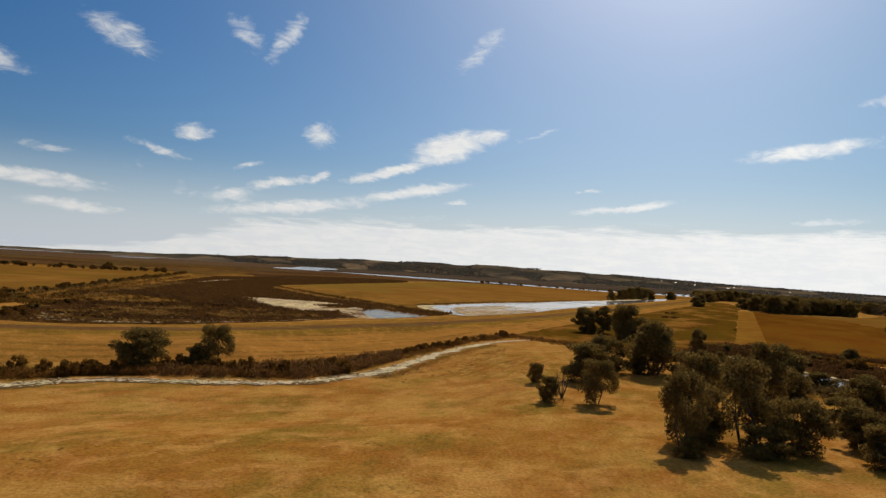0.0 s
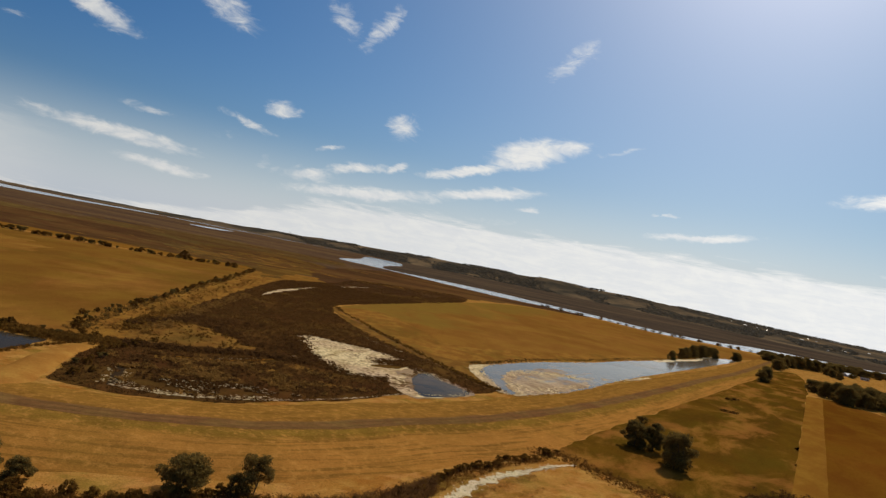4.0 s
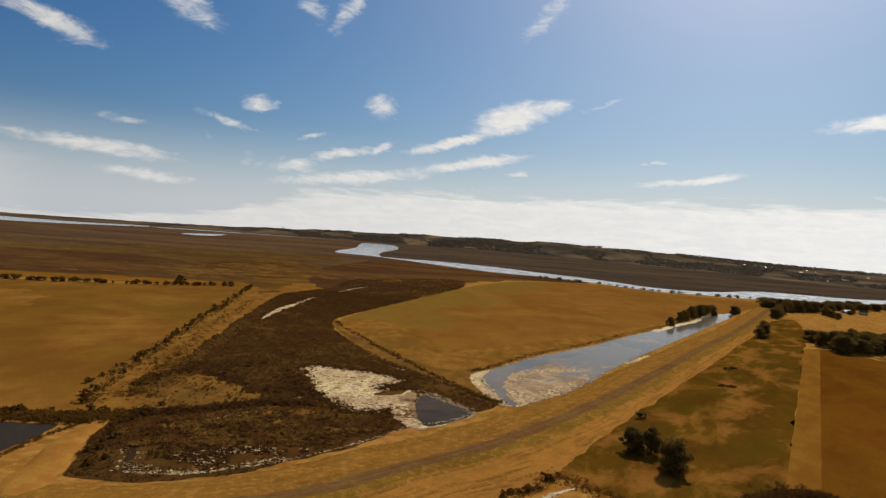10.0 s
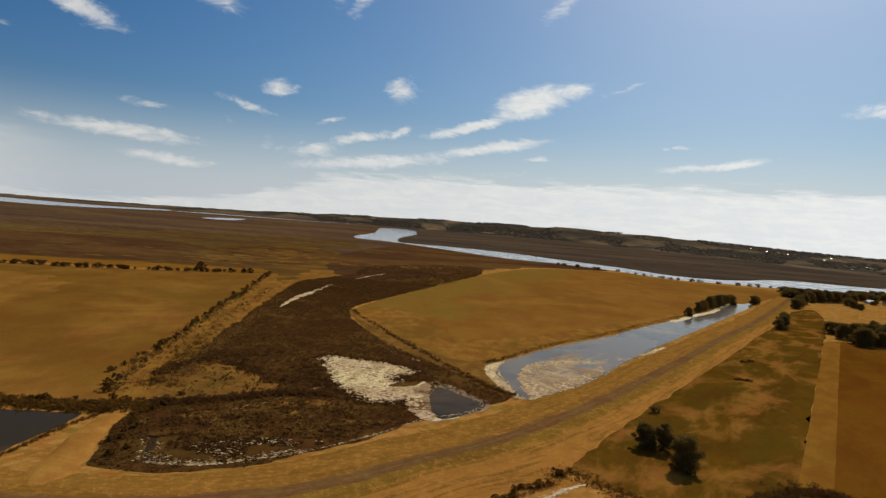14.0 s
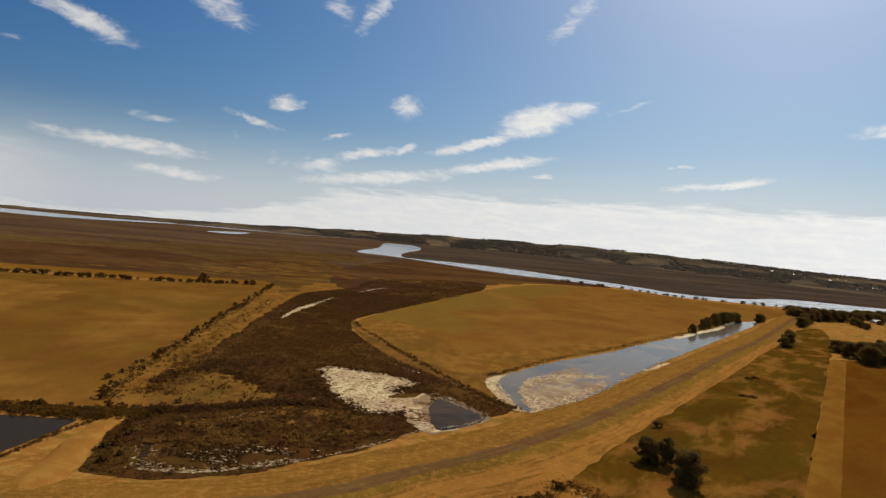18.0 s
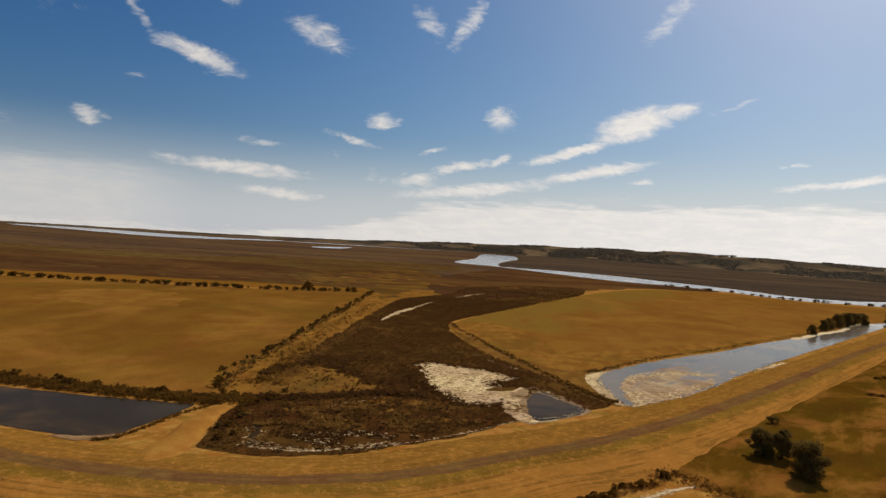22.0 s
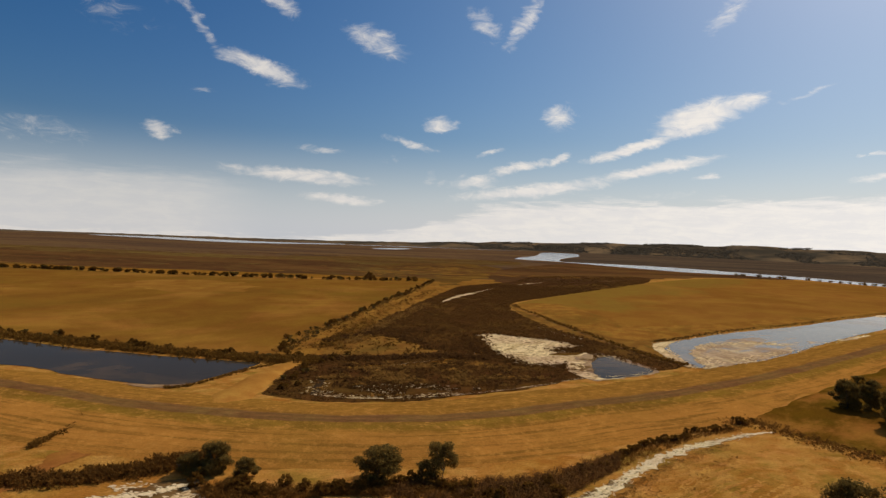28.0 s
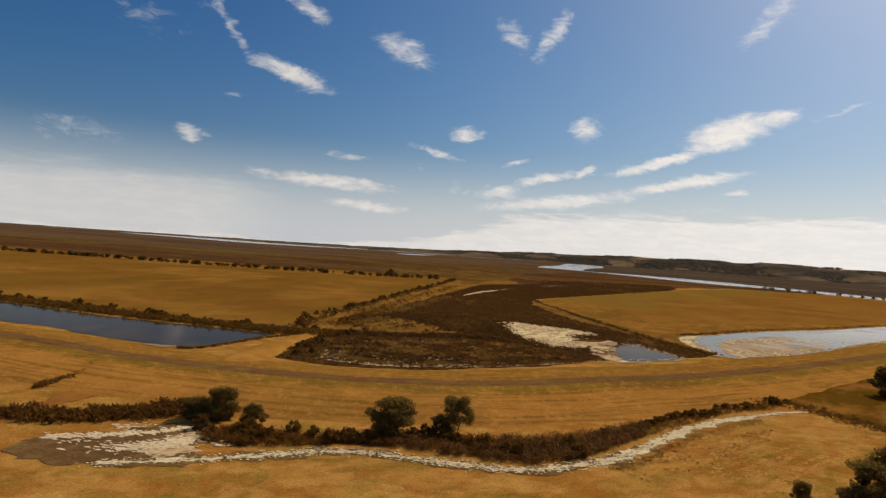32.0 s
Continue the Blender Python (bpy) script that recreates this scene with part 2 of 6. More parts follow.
# ---- materials ----
def material(name, tones, scale=0.3, rough=0.9, stretch=(1, 1, 1), fine=6.0, bump=0.3, island=0.0, spread=(0.35, 0.65), big=None, spec=0.0, turn=0.0, mottle=0.0, third=(0.48, 0.72)):
    """tones: three colours mixed by a coarse and a fine noise in world metres; big: a fourth tone and the size of its wide patches."""
    m = bpy.data.materials.new(name)
    m.use_nodes = True
    nt = m.node_tree
    bs = nt.nodes["Principled BSDF"]
    geo = nt.nodes.new("ShaderNodeNewGeometry")
    mp = nt.nodes.new("ShaderNodeMapping")
    mp.vector_type = "TEXTURE"
    mp.inputs["Scale"].default_value = tuple(1 / v for v in stretch)
    mp.inputs["Rotation"].default_value = (0, 0, radians(turn))
    nt.links.new(geo.outputs["Position"], mp.inputs["Vector"])
    n1 = noise_node(nt, mp.outputs[0], scale, 6.0, 0.62, 0.5)
    n2 = noise_node(nt, mp.outputs[0], scale * fine, 5.0, 0.7)
    col = mix_color(nt, map_range(nt, n1.outputs["Fac"], *spread), tones[0], tones[1])
    col = mix_color(nt, map_range(nt, n2.outputs["Fac"], *third), col, tones[2])
    if big:
        n3 = noise_node(nt, mp.outputs[0], 1.0 / big[1], 3.0, 0.5, 0.4)
        col = mix_color(nt, map_range(nt, n3.outputs["Fac"], 0.42, 0.66, 0.0, big[2]), col, big[0])
    if mottle:
        m1 = noise_node(nt, geo.outputs["Position"], 0.06, 5.0, 0.65, 0.8)
        m2 = noise_node(nt, geo.outputs["Position"], 0.9, 6.0, 0.75)
        v = math_node(nt, "ADD", math_node(nt, "MULTIPLY", m1.outputs["Fac"], 1.3 * mottle), math_node(nt, "MULTIPLY", m2.outputs["Fac"], 1.5 * mottle))
        v = math_node(nt, "ADD", v, 1.0 - 1.4 * mottle)
        hs = nt.nodes.new("ShaderNodeHueSaturation")
        nt.links.new(col, hs.inputs["Color"])
        nt.links.new(v, hs.inputs["Value"])
        nt.links.new(map_range(nt, m1.outputs["Fac"], 0.3, 0.7, 0.488, 0.512), hs.inputs["Hue"])
        col = hs.outputs[0]
    if island:
        hsv = nt.nodes.new("ShaderNodeHueSaturation")
        nt.links.new(col, hsv.inputs["Color"])
        nt.links.new(map_range(nt, geo.outputs["Random Per Island"], 0, 1, 1 - island, 1 + island, False), hsv.inputs["Value"])
        col = hsv.outputs[0]
    nt.links.new(col, bs.inputs["Base Color"])
    bs.inputs["Roughness"].default_value = rough
    bs.inputs["Specular IOR Level"].default_value = spec
    if bump:
        bp = nt.nodes.new("ShaderNodeBump")
        bp.inputs["Strength"].default_value = bump
        bp.inputs["Distance"].default_value = 0.15
        nt.links.new(n2.outputs["Fac"], bp.inputs["Height"])
        nt.links.new(bp.outputs[0], bs.inputs["Normal"])
    return m


def turf(name, tones, size=6.0, grain=0.22, stretch=(1, 1, 1), turn=0.0, fleck=0.55, olive=None, straw=None, side=None, contrast=0.5):
    """Grassland: two tones in patches of that size, a darker third in flecks, fine blades; olive and straw: (tone, size, share); side: (x, y, offset, width) of a slanting edge along which the olive lies."""
    m = bpy.data.materials.new(name)
    m.use_nodes = True
    nt = m.node_tree
    bs = nt.nodes["Principled BSDF"]
    geo = nt.nodes.new("ShaderNodeNewGeometry")
    mp = nt.nodes.new("ShaderNodeMapping")
    mp.vector_type = "TEXTURE"
    mp.inputs["Scale"].default_value = tuple(1 / v for v in stretch)
    mp.inputs["Rotation"].default_value = (0, 0, radians(turn))
    nt.links.new(geo.outputs["Position"], mp.inputs["Vector"])
    pos = mp.outputs[0]
    n1 = noise_node(nt, pos, 1.0 / size, 6.0, 0.62, 0.3)
    n2 = noise_node(nt, pos, 0.19 / size, 4.0, 0.55, 0.3)
    n3 = noise_node(nt, geo.outputs["Position"], 1.0 / grain, 3.0, 0.7)
    n4 = noise_node(nt, pos, 0.16 / grain, 6.0, 0.7)
    f = math_node(nt, "ADD", math_node(nt, "MULTIPLY", n1.outputs["Fac"], 0.55), math_node(nt, "MULTIPLY", n2.outputs["Fac"], 0.45))
    col = mix_color(nt, map_range(nt, f, 0.41, 0.59), tones[0], tones[1])
    col = mix_color(nt, map_range(nt, n4.outputs["Fac"], 0.50, 0.72, 0.0, fleck), col, tones[2])
    for extra, seed in ((olive, 31.0), (straw, 77.0)):
        if not extra:
            continue
        mv = nt.nodes.new("ShaderNodeVectorMath")
        mv.operation = "ADD"
        nt.links.new(pos, mv.inputs[0])
        mv.inputs[1].default_value = (seed * 13, seed * 7, 0)
        ne = noise_node(nt, mv.outputs[0], 1.0 / extra[1], 7.0, 0.66, 0.4).outputs["Fac"]
        if side and extra is olive:
            dot = nt.nodes.new("ShaderNodeVectorMath")
            dot.operation = "DOT_PRODUCT"
            nt.links.new(geo.outputs["Position"], dot.inputs[0])
            dot.inputs[1].default_value = (side[0], side[1], 0)
            near_edge = map_range(nt, dot.outputs["Value"], side[2], side[2] + side[3], 0.22, -0.2, False)
            ne = math_node(nt, "ADD", ne, near_edge)
        col = mix_color(nt, map_range(nt, ne, 0.46, 0.64, 0.0, extra[2]), col, extra[0])
    hs = nt.nodes.new("ShaderNodeHueSaturation")
    nt.links.new(col, hs.inputs["Color"])
    v = math_node(nt, "ADD", math_node(nt, "MULTIPLY", n3.outputs["Fac"], 1.5 * contrast), math_node(nt, "MULTIPLY", n4.outputs["Fac"], 0.9 * contrast))
    nt.links.new(math_node(nt, "ADD", v, 1.0 - 1.2 * contrast), hs.inputs["Value"])
    hs.inputs["Saturation"].default_value = 1.015
    nt.links.new(map_range(nt, n1.outputs["Fac"], 0.3, 0.7, 0.494, 0.507), hs.inputs["Hue"])
    nt.links.new(hs.outputs[0], bs.inputs["Base Color"])
    bs.inputs["Roughness"].default_value = 0.95
    bs.inputs["Specular IOR Level"].default_value = 0.0
    bp = nt.nodes.new("ShaderNodeBump")
    bp.inputs["Strength"].default_value = 0.35
    bp.inputs["Distance"].default_value = 0.1
    nt.links.new(n3.outputs["Fac"], bp.inputs["Height"])
    nt.links.new(bp.outputs[0], bs.inputs["Normal"])
    return m


def levee_material():
    """Grass in lanes along the levee: golden banks, a greener lane beside the track, mown straw on the south side."""
    m = bpy.data.materials.new("levee_grass")
    m.use_nodes = True
    nt = m.node_tree
    bs = nt.nodes["Principled BSDF"]
    geo = nt.nodes.new("ShaderNodeNewGeometry")
    at = nt.nodes.new("ShaderNodeAttribute")
    at.attribute_name = "lane"
    sep = nt.nodes.new("ShaderNodeSeparateXYZ")
    nt.links.new(at.outputs["Vector"], sep.inputs[0])
    mid = noise_node(nt, geo.outputs["Position"], 0.22, 6.0, 0.65, 0.3)
    wide = noise_node(nt, geo.outputs["Position"], 0.035, 4.0, 0.55, 0.3)
    blades = noise_node(nt, geo.outputs["Position"], 4.5, 3.0, 0.7)
    flecks_n = noise_node(nt, geo.outputs["Position"], 0.9, 6.0, 0.72)
    mp = nt.nodes.new("ShaderNodeMapping")
    mp.inputs["Scale"].default_value = (0.05, 0.75, 1)
    nt.links.new(at.outputs["Vector"], mp.inputs["Vector"])
    rows = noise_node(nt, mp.outputs[0], 1.0, 5.0, 0.65, 0.2)
    off = math_node(nt, "ADD", sep.outputs[1], math_node(nt, "MULTIPLY", math_node(nt, "SUBTRACT", mid.outputs["Fac"], 0.5), 5.0))
    ramp = nt.nodes.new("ShaderNodeValToRGB")
    nt.links.new(map_range(nt, off, -14.0, 22.0, 0.0, 1.0, False), ramp.inputs["Fac"])
    stops = [(-14, (0.205, 0.096, 0.0168)), (-9, (0.255, 0.12, 0.0205)), (-4, (0.265, 0.124, 0.0215)), (-2.2, (0.25, 0.112, 0.022)), (2.2, (0.205, 0.11, 0.018)), (4.6, (0.21, 0.115, 0.0165)), (6.2, (0.36, 0.158, 0.03)), (12, (0.375, 0.16, 0.0315)), (22, (0.325, 0.137, 0.0255))]
    cr = ramp.color_ramp
    while len(cr.elements) < len(stops):
        cr.elements.new(0.5)
    for e_, (o, c) in zip(cr.elements, stops):
        e_.position = (o + 14) / 36
        e_.color = (*c, 1)
    col = mix_color(nt, map_range(nt, rows.outputs["Fac"], 0.46, 0.62, 0.0, 0.8), ramp.outputs[0], (0.185, 0.088, 0.016))
    col = mix_color(nt, map_range(nt, wide.outputs["Fac"], 0.48, 0.66, 0.0, 0.5), col, (0.235, 0.12, 0.02))
    col = mix_color(nt, map_range(nt, flecks_n.outputs["Fac"], 0.48, 0.66, 0.0, 0.65), col, (0.45, 0.205, 0.044))
    hs = nt.nodes.new("ShaderNodeHueSaturation")
    nt.links.new(col, hs.inputs["Color"])
    v = math_node(nt, "ADD", math_node(nt, "MULTIPLY", blades.outputs["Fac"], 1.1), math_node(nt, "MULTIPLY", mid.outputs["Fac"], 0.7))
    hs.inputs["Saturation"].default_value = 1.0
    nt.links.new(math_node(nt, "ADD", v, 0.07), hs.inputs["Value"])
    nt.links.new(hs.outputs[0], bs.inputs["Base Color"])
    bs.inputs["Roughness"].default_value = 0.95
    bs.inputs["Specular IOR Level"].default_value = 0.0
    bp = nt.nodes.new("ShaderNodeBump")
    bp.inputs["Strength"].default_value = 0.4
    bp.inputs["Distance"].default_value = 0.12
    nt.links.new(blades.outputs["Fac"], bp.inputs["Height"])
    nt.links.new(bp.outputs[0], bs.inputs["Normal"])
    return m


def shoal_material():
    """Mud that breaks the surface in streaks: pale and dry at the pond's shallow end, thinning out into still water."""
    m = material("pond_mudflat", ((0.30, 0.185, 0.085), (0.46, 0.32, 0.17), (0.17, 0.10, 0.045)), 0.16, rough=0.8, fine=5, bump=0.15, spec=0.05, mottle=0.8, spread=(0.42, 0.6), stretch=(1, 0.45, 1), turn=33)
    nt = m.node_tree
    mud, out = nt.nodes["Principled BSDF"], nt.nodes["Material Output"]
    geo = nt.nodes.new("ShaderNodeNewGeometry")
    mp = nt.nodes.new("ShaderNodeMapping")
    mp.vector_type = "TEXTURE"
    mp.inputs["Scale"].default_value = (2.2, 1.0, 1)
    mp.inputs["Rotation"].default_value = (0, 0, radians(57))
    nt.links.new(geo.outputs["Position"], mp.inputs["Vector"])
    n = noise_node(nt, mp.outputs[0], 0.16, 8.0, 0.68, 0.5)
    dot = nt.nodes.new("ShaderNodeVectorMath")
    dot.operation = "DOT_PRODUCT"
    nt.links.new(geo.outputs["Position"], dot.inputs[0])
    dot.inputs[1].default_value = (0.56, 0.83, 0)
    lift = map_range(nt, dot.outputs["Value"], 150.0, 232.0, 0.24, -0.14, False)
    mask = map_range(nt, math_node(nt, "ADD", n.outputs["Fac"], lift), 0.46, 0.62)
    wet = nt.nodes.new("ShaderNodeBsdfPrincipled")
    wet.inputs["Base Color"].default_value = (0.19, 0.14, 0.088, 1)
    wet.inputs["Roughness"].default_value = 0.09
    wet.inputs["Specular IOR Level"].default_value = 0.16
    wet.inputs["IOR"].default_value = 1.2
    mx = nt.nodes.new("ShaderNodeMixShader")
    nt.links.new(mask, mx.inputs[0])
    nt.links.new(wet.outputs[0], mx.inputs[1])
    nt.links.new(mud.outputs[0], mx.inputs[2])
    nt.links.new(mx.outputs[0], out.inputs["Surface"])
    return m


def leaf_material(name, dark, light, through_light=0.4):
    """Thin leaves: part of the light comes through them."""
    m = material(name, (dark, light, dark), 0.8, 0.8, fine=4.0, bump=0.0, island=0.22)
    nt = m.node_tree
    bs, out = nt.nodes["Principled BSDF"], nt.nodes["Material Output"]
    tr, mx = nt.nodes.new("ShaderNodeBsdfTranslucent"), nt.nodes.new("ShaderNodeMixShader")
    nt.links.new(bs.inputs["Base Color"].links[0].from_socket, tr.inputs["Color"])
    mx.inputs[0].default_value = through_light
    nt.links.new(bs.outputs[0], mx.inputs[1])
    nt.links.new(tr.outputs[0], mx.inputs[2])
    nt.links.new(mx.outputs[0], out.inputs["Surface"])
    return m


def water_material(name, base, rough=0.06, ripple=0.02, shallow=None, ior=1.33):
    m = bpy.data.materials.new(name)
    m.use_nodes = True
    nt = m.node_tree
    bs = nt.nodes["Principled BSDF"]
    geo = nt.nodes.new("ShaderNodeNewGeometry")
    n = noise_node(nt, geo.outputs["Position"], 1.2, 4.0, 0.6)
    n2 = noise_node(nt, geo.outputs["Position"], 0.05, 4.0, 0.6, 0.5)
    if shallow:
        nt.links.new(mix_color(nt, map_range(nt, n2.outputs["Fac"], 0.45, 0.7), base, shallow), bs.inputs["Base Color"])
    else:
        bs.inputs["Base Color"].default_value = (*base, 1)
    nt.links.new(map_range(nt, n2.outputs["Fac"], 0.3, 0.7, rough * 0.6, rough * 1.8), bs.inputs["Roughness"])
    bs.inputs["IOR"].default_value = ior
    bp = nt.nodes.new("ShaderNodeBump")
    bp.inputs["Strength"].default_value = 0.25
    bp.inputs["Distance"].default_value = ripple
    nt.links.new(n.outputs["Fac"], bp.inputs["Height"])
    nt.links.new(bp.outputs[0], bs.inputs["Normal"])
    return m


STREAK = 52.0      # the way the grass was mown
M_GROUND = turf("dry_grass", ((0.305, 0.131, 0.025), (0.395, 0.186, 0.046), (0.20, 0.086, 0.0175)), 4.0, 0.2, (0.85, 1.05, 1), STREAK, 0.85, ((0.195, 0.118, 0.021), 7, 0.75), ((0.49, 0.245, 0.068), 3, 0.6), None, 1.15)
M_FIELD = turf("grazed_field", ((0.172, 0.078, 0.0152), (0.212, 0.097, 0.0185), (0.13, 0.06, 0.0115)), 14.0, 0.6, (1, 0.6, 1), 8, 0.6, ((0.15, 0.08, 0.015), 70, 0.6), ((0.31, 0.143, 0.031), 50, 0.65), None, 0.4)
M_FIELD_B = turf("grazed_field_island", ((0.20, 0.088, 0.0178), (0.245, 0.108, 0.0225), (0.15, 0.068, 0.014)), 18.0, 0.6, (1, 0.6, 1), 0, 0.6, ((0.20, 0.114, 0.022), 60, 0.85), ((0.29, 0.135, 0.03), 60, 0.45), (0.947, -0.32, -122, 55), 0.4)
M_STRAWFIELD = turf("worn_field", ((0.215, 0.098, 0.0195), (0.275, 0.127, 0.027), (0.17, 0.078, 0.015)), 12.0, 0.6, (1, 0.6, 1), 8, 0.5)
M_TAN = turf("rough_pasture", ((0.125, 0.064, 0.0155), (0.185, 0.092, 0.021), (0.065, 0.034, 0.0115)), 16.0, 1.4, (0.5, 0.9, 1), 0, 0.95, ((0.09, 0.05, 0.0145), 45, 0.85), None, None, 0.7)
M_PALE = turf("mown_stubble", ((0.31, 0.143, 0.03), (0.40, 0.192, 0.045), (0.23, 0.105, 0.0215)), 5.0, 0.25, (1, 1, 1), 0, 0.5)
M_SWATH = turf("cut_grass", ((0.40, 0.185, 0.044), (0.46, 0.22, 0.056), (0.33, 0.15, 0.034)), 3.0, 0.2, (1, 1, 1), 0, 0.6, None, None, None, 1.0)
M_STRIP = turf("mown_strip", ((0.20, 0.088, 0.0145), (0.25, 0.11, 0.0195), (0.15, 0.066, 0.0108)), 6.0, 0.3, (0.5, 1.1, 1), 57, 0.5)
M_LEVEE = levee_material()
M_GREEN = turf("olive_pasture", ((0.086, 0.043, 0.0066), (0.116, 0.053, 0.0078), (0.058, 0.031, 0.0053)), 9.0, 0.35, (0.5, 1.1, 1), 57, 0.6, ((0.088, 0.051, 0.0072), 16, 0.7), ((0.30, 0.127, 0.028), 13, 0.7), None, 0.6)
M_BROWN = turf("brown_pasture", ((0.120, 0.0455, 0.007), (0.155, 0.0595, 0.009), (0.088, 0.035, 0.0053)), 12.0, 0.35, (0.5, 1.1, 1), 57, 0.5, None, ((0.19, 0.08, 0.0135), 40, 0.45), None, 0.5)
M_ROUGH = turf("rough_grass", ((0.215, 0.096, 0.0195), (0.30, 0.138, 0.029), (0.125, 0.06, 0.0145)), 5.0, 0.35, (1, 0.6, 1), 0, 0.75, ((0.14, 0.078, 0.016), 14, 0.6))
M_OLIVE = material("olive_marsh", ((0.108, 0.064, 0.018), (0.145, 0.086, 0.024), (0.066, 0.036, 0.0135)), 0.012, fine=8, bump=0.0, stretch=(0.4, 0.8, 1), big=((0.085, 0.04, 0.0145), 120, 0.8), mottle=0.6)
M_TRACK = material("track_gravel", ((0.165, 0.08, 0.0255), (0.21, 0.105, 0.034), (0.128, 0.063, 0.021)), 0.5, fine=6, bump=0.4, mottle=0.5)
M_RUT = material("bare_rut", ((0.150, 0.076, 0.0245), (0.19, 0.097, 0.032), (0.12, 0.062, 0.021)), 0.6, fine=6, bump=0.4, mottle=0.5)
M_MARSH = material("marsh_soil", ((0.066, 0.0295, 0.0085), (0.09, 0.04, 0.011), (0.05, 0.023, 0.0072)), 0.12, fine=8, bump=0.5, big=((0.125, 0.06, 0.0135), 22, 0.65), mottle=0.6)
# brown of the plain with aerial haze mixed in, hence the extra blue
M_PLAIN = material("hazed_saltmarsh", ((0.076, 0.044, 0.0265), (0.12, 0.066, 0.031), (0.059, 0.035, 0.0225)), 0.010, fine=9, bump=0.0, stretch=(0.35, 0.8, 1), big=((0.15, 0.084, 0.033), 200, 0.6), mottle=0.6)
M_SALT = material("salt_mud", ((0.69, 0.51, 0.285), (0.49, 0.335, 0.17), (0.19, 0.108, 0.044)), 0.35, fine=5, bump=0.35, spread=(0.40, 0.62), third=(0.48, 0.66), mottle=0.7, stretch=(1, 0.35, 1), turn=-20)
M_CRUST = material("salt_crust", ((0.80, 0.64, 0.40), (0.66, 0.50, 0.28), (0.24, 0.145, 0.06)), 0.9, fine=4, bump=0.4, spread=(0.40, 0.62), third=(0.52, 0.70), mottle=0.6)
M_DIRT = material("bare_dirt", ((0.26, 0.105, 0.021), (0.33, 0.14, 0.03), (0.19, 0.078, 0.016)), 0.3, fine=6, bump=0.4, mottle=0.6)
M_DARKMARSH = material("dark_saltmarsh", ((0.072, 0.0335, 0.0135), (0.098, 0.044, 0.016), (0.053, 0.026, 0.0115)), 0.02, fine=9, bump=0.0, stretch=(0.35, 0.8, 1), big=((0.165, 0.08, 0.022), 70, 0.5), mottle=0.6)
# the ridge's tones are greyed to hold the haze of distance
M_HILL = material("hazed_hill_paddock", ((0.078, 0.058, 0.038), (0.19, 0.125, 0.066), (0.052, 0.043, 0.031)), 0.0035, fine=7, bump=0.0, stretch=(1, 0.5, 1), big=((0.047, 0.041, 0.03), 260, 0.9))
M_SHOAL = material("wet_sand", ((0.2288, 0.126, 0.045), (0.3696, 0.2149, 0.08438), (0.1144, 0.06298, 0.02363)), 0.25, rough=0.6, fine=5, bump=0.1, spec=0.08, mottle=0.8)
M_MUD = material("stream_mud", ((0.13, 0.07, 0.024), (0.19, 0.108, 0.04), (0.075, 0.042, 0.016)), 0.5, rough=0.8, fine=5, bump=0.4, mottle=0.7)
M_CONCRETE = material("concrete", ((0.2912, 0.2216, 0.1428), (0.3584, 0.272, 0.1764), (0.2016, 0.1511, 0.1008)), 2.0, fine=5, bump=0.3)
M_SHORE = material("far_shore_marsh", ((0.052, 0.037, 0.027), (0.088, 0.058, 0.035), (0.041, 0.03, 0.023)), 0.012, fine=9, bump=0.0, stretch=(0.35, 0.8, 1), big=((0.115, 0.074, 0.04), 200, 0.6), mottle=0.6)
M_WATER = water_material("river_water", (0.06, 0.07, 0.075), 0.12, 0.06, None, 1.3)
M_POND = water_material("pond_water", (0.135, 0.108, 0.078), 0.09, 0.015, (0.24, 0.175, 0.105), 1.18)
M_LAKE = water_material("lake_water", (0.10, 0.11, 0.11), 0.08)
M_DARKPOND = water_material("dark_pond_water", (0.042, 0.03, 0.017), 0.07, 0.015, (0.10, 0.06, 0.026), 1.15)
M_DARKPOND.node_tree.nodes["Principled BSDF"].inputs["Specular IOR Level"].default_value = 0.058
M_CREEK = water_material("creek_water", (0.055, 0.042, 0.028), 0.08, 0.02)
M_CREEK.node_tree.nodes["Principled BSDF"].inputs["Specular IOR Level"].default_value = 0.15
M_DITCH = material("wet_ditch_mud", ((0.035, 0.022, 0.012), (0.06, 0.036, 0.018), (0.025, 0.016, 0.009)), 1.0, rough=0.6, fine=4, bump=0.3)
M_WATER.node_tree.nodes["Principled BSDF"].inputs["Specular IOR Level"].default_value = 0.45
M_MUDFLAT = shoal_material()
M_POND.node_tree.nodes["Principled BSDF"].inputs["Specular IOR Level"].default_value = 0.16
M_LEAF = leaf_material("tree_leaf", (0.142, 0.092, 0.027), (0.255, 0.16, 0.041))
M_LEAF_B = leaf_material("shrub_leaf", (0.1271, 0.06076, 0.01296), (0.2238, 0.1078, 0.02106))
M_SCRUB = leaf_material("marsh_scrub", (0.096, 0.045, 0.0145), (0.15, 0.07, 0.02))
# leaf tones lifted and greyed: distance haze put into the colour
M_WOODS = leaf_material("hazed_woods_leaf", (0.098, 0.082, 0.062), (0.15, 0.122, 0.085), 0.35)
M_RUSH = leaf_material("brown_rush", (0.1408, 0.06186, 0.0148), (0.2346, 0.1072, 0.02467))
M_REEDBROWN = leaf_material("maroon_reed", (0.13, 0.061, 0.021), (0.205, 0.098, 0.031), 0.5)
M_REED = leaf_material("dry_reed", (0.14, 0.075, 0.02), (0.24, 0.13, 0.03))
M_TUSSOCK = leaf_material("tan_tussock", (0.19, 0.088, 0.02), (0.32, 0.16, 0.038), 0.6)
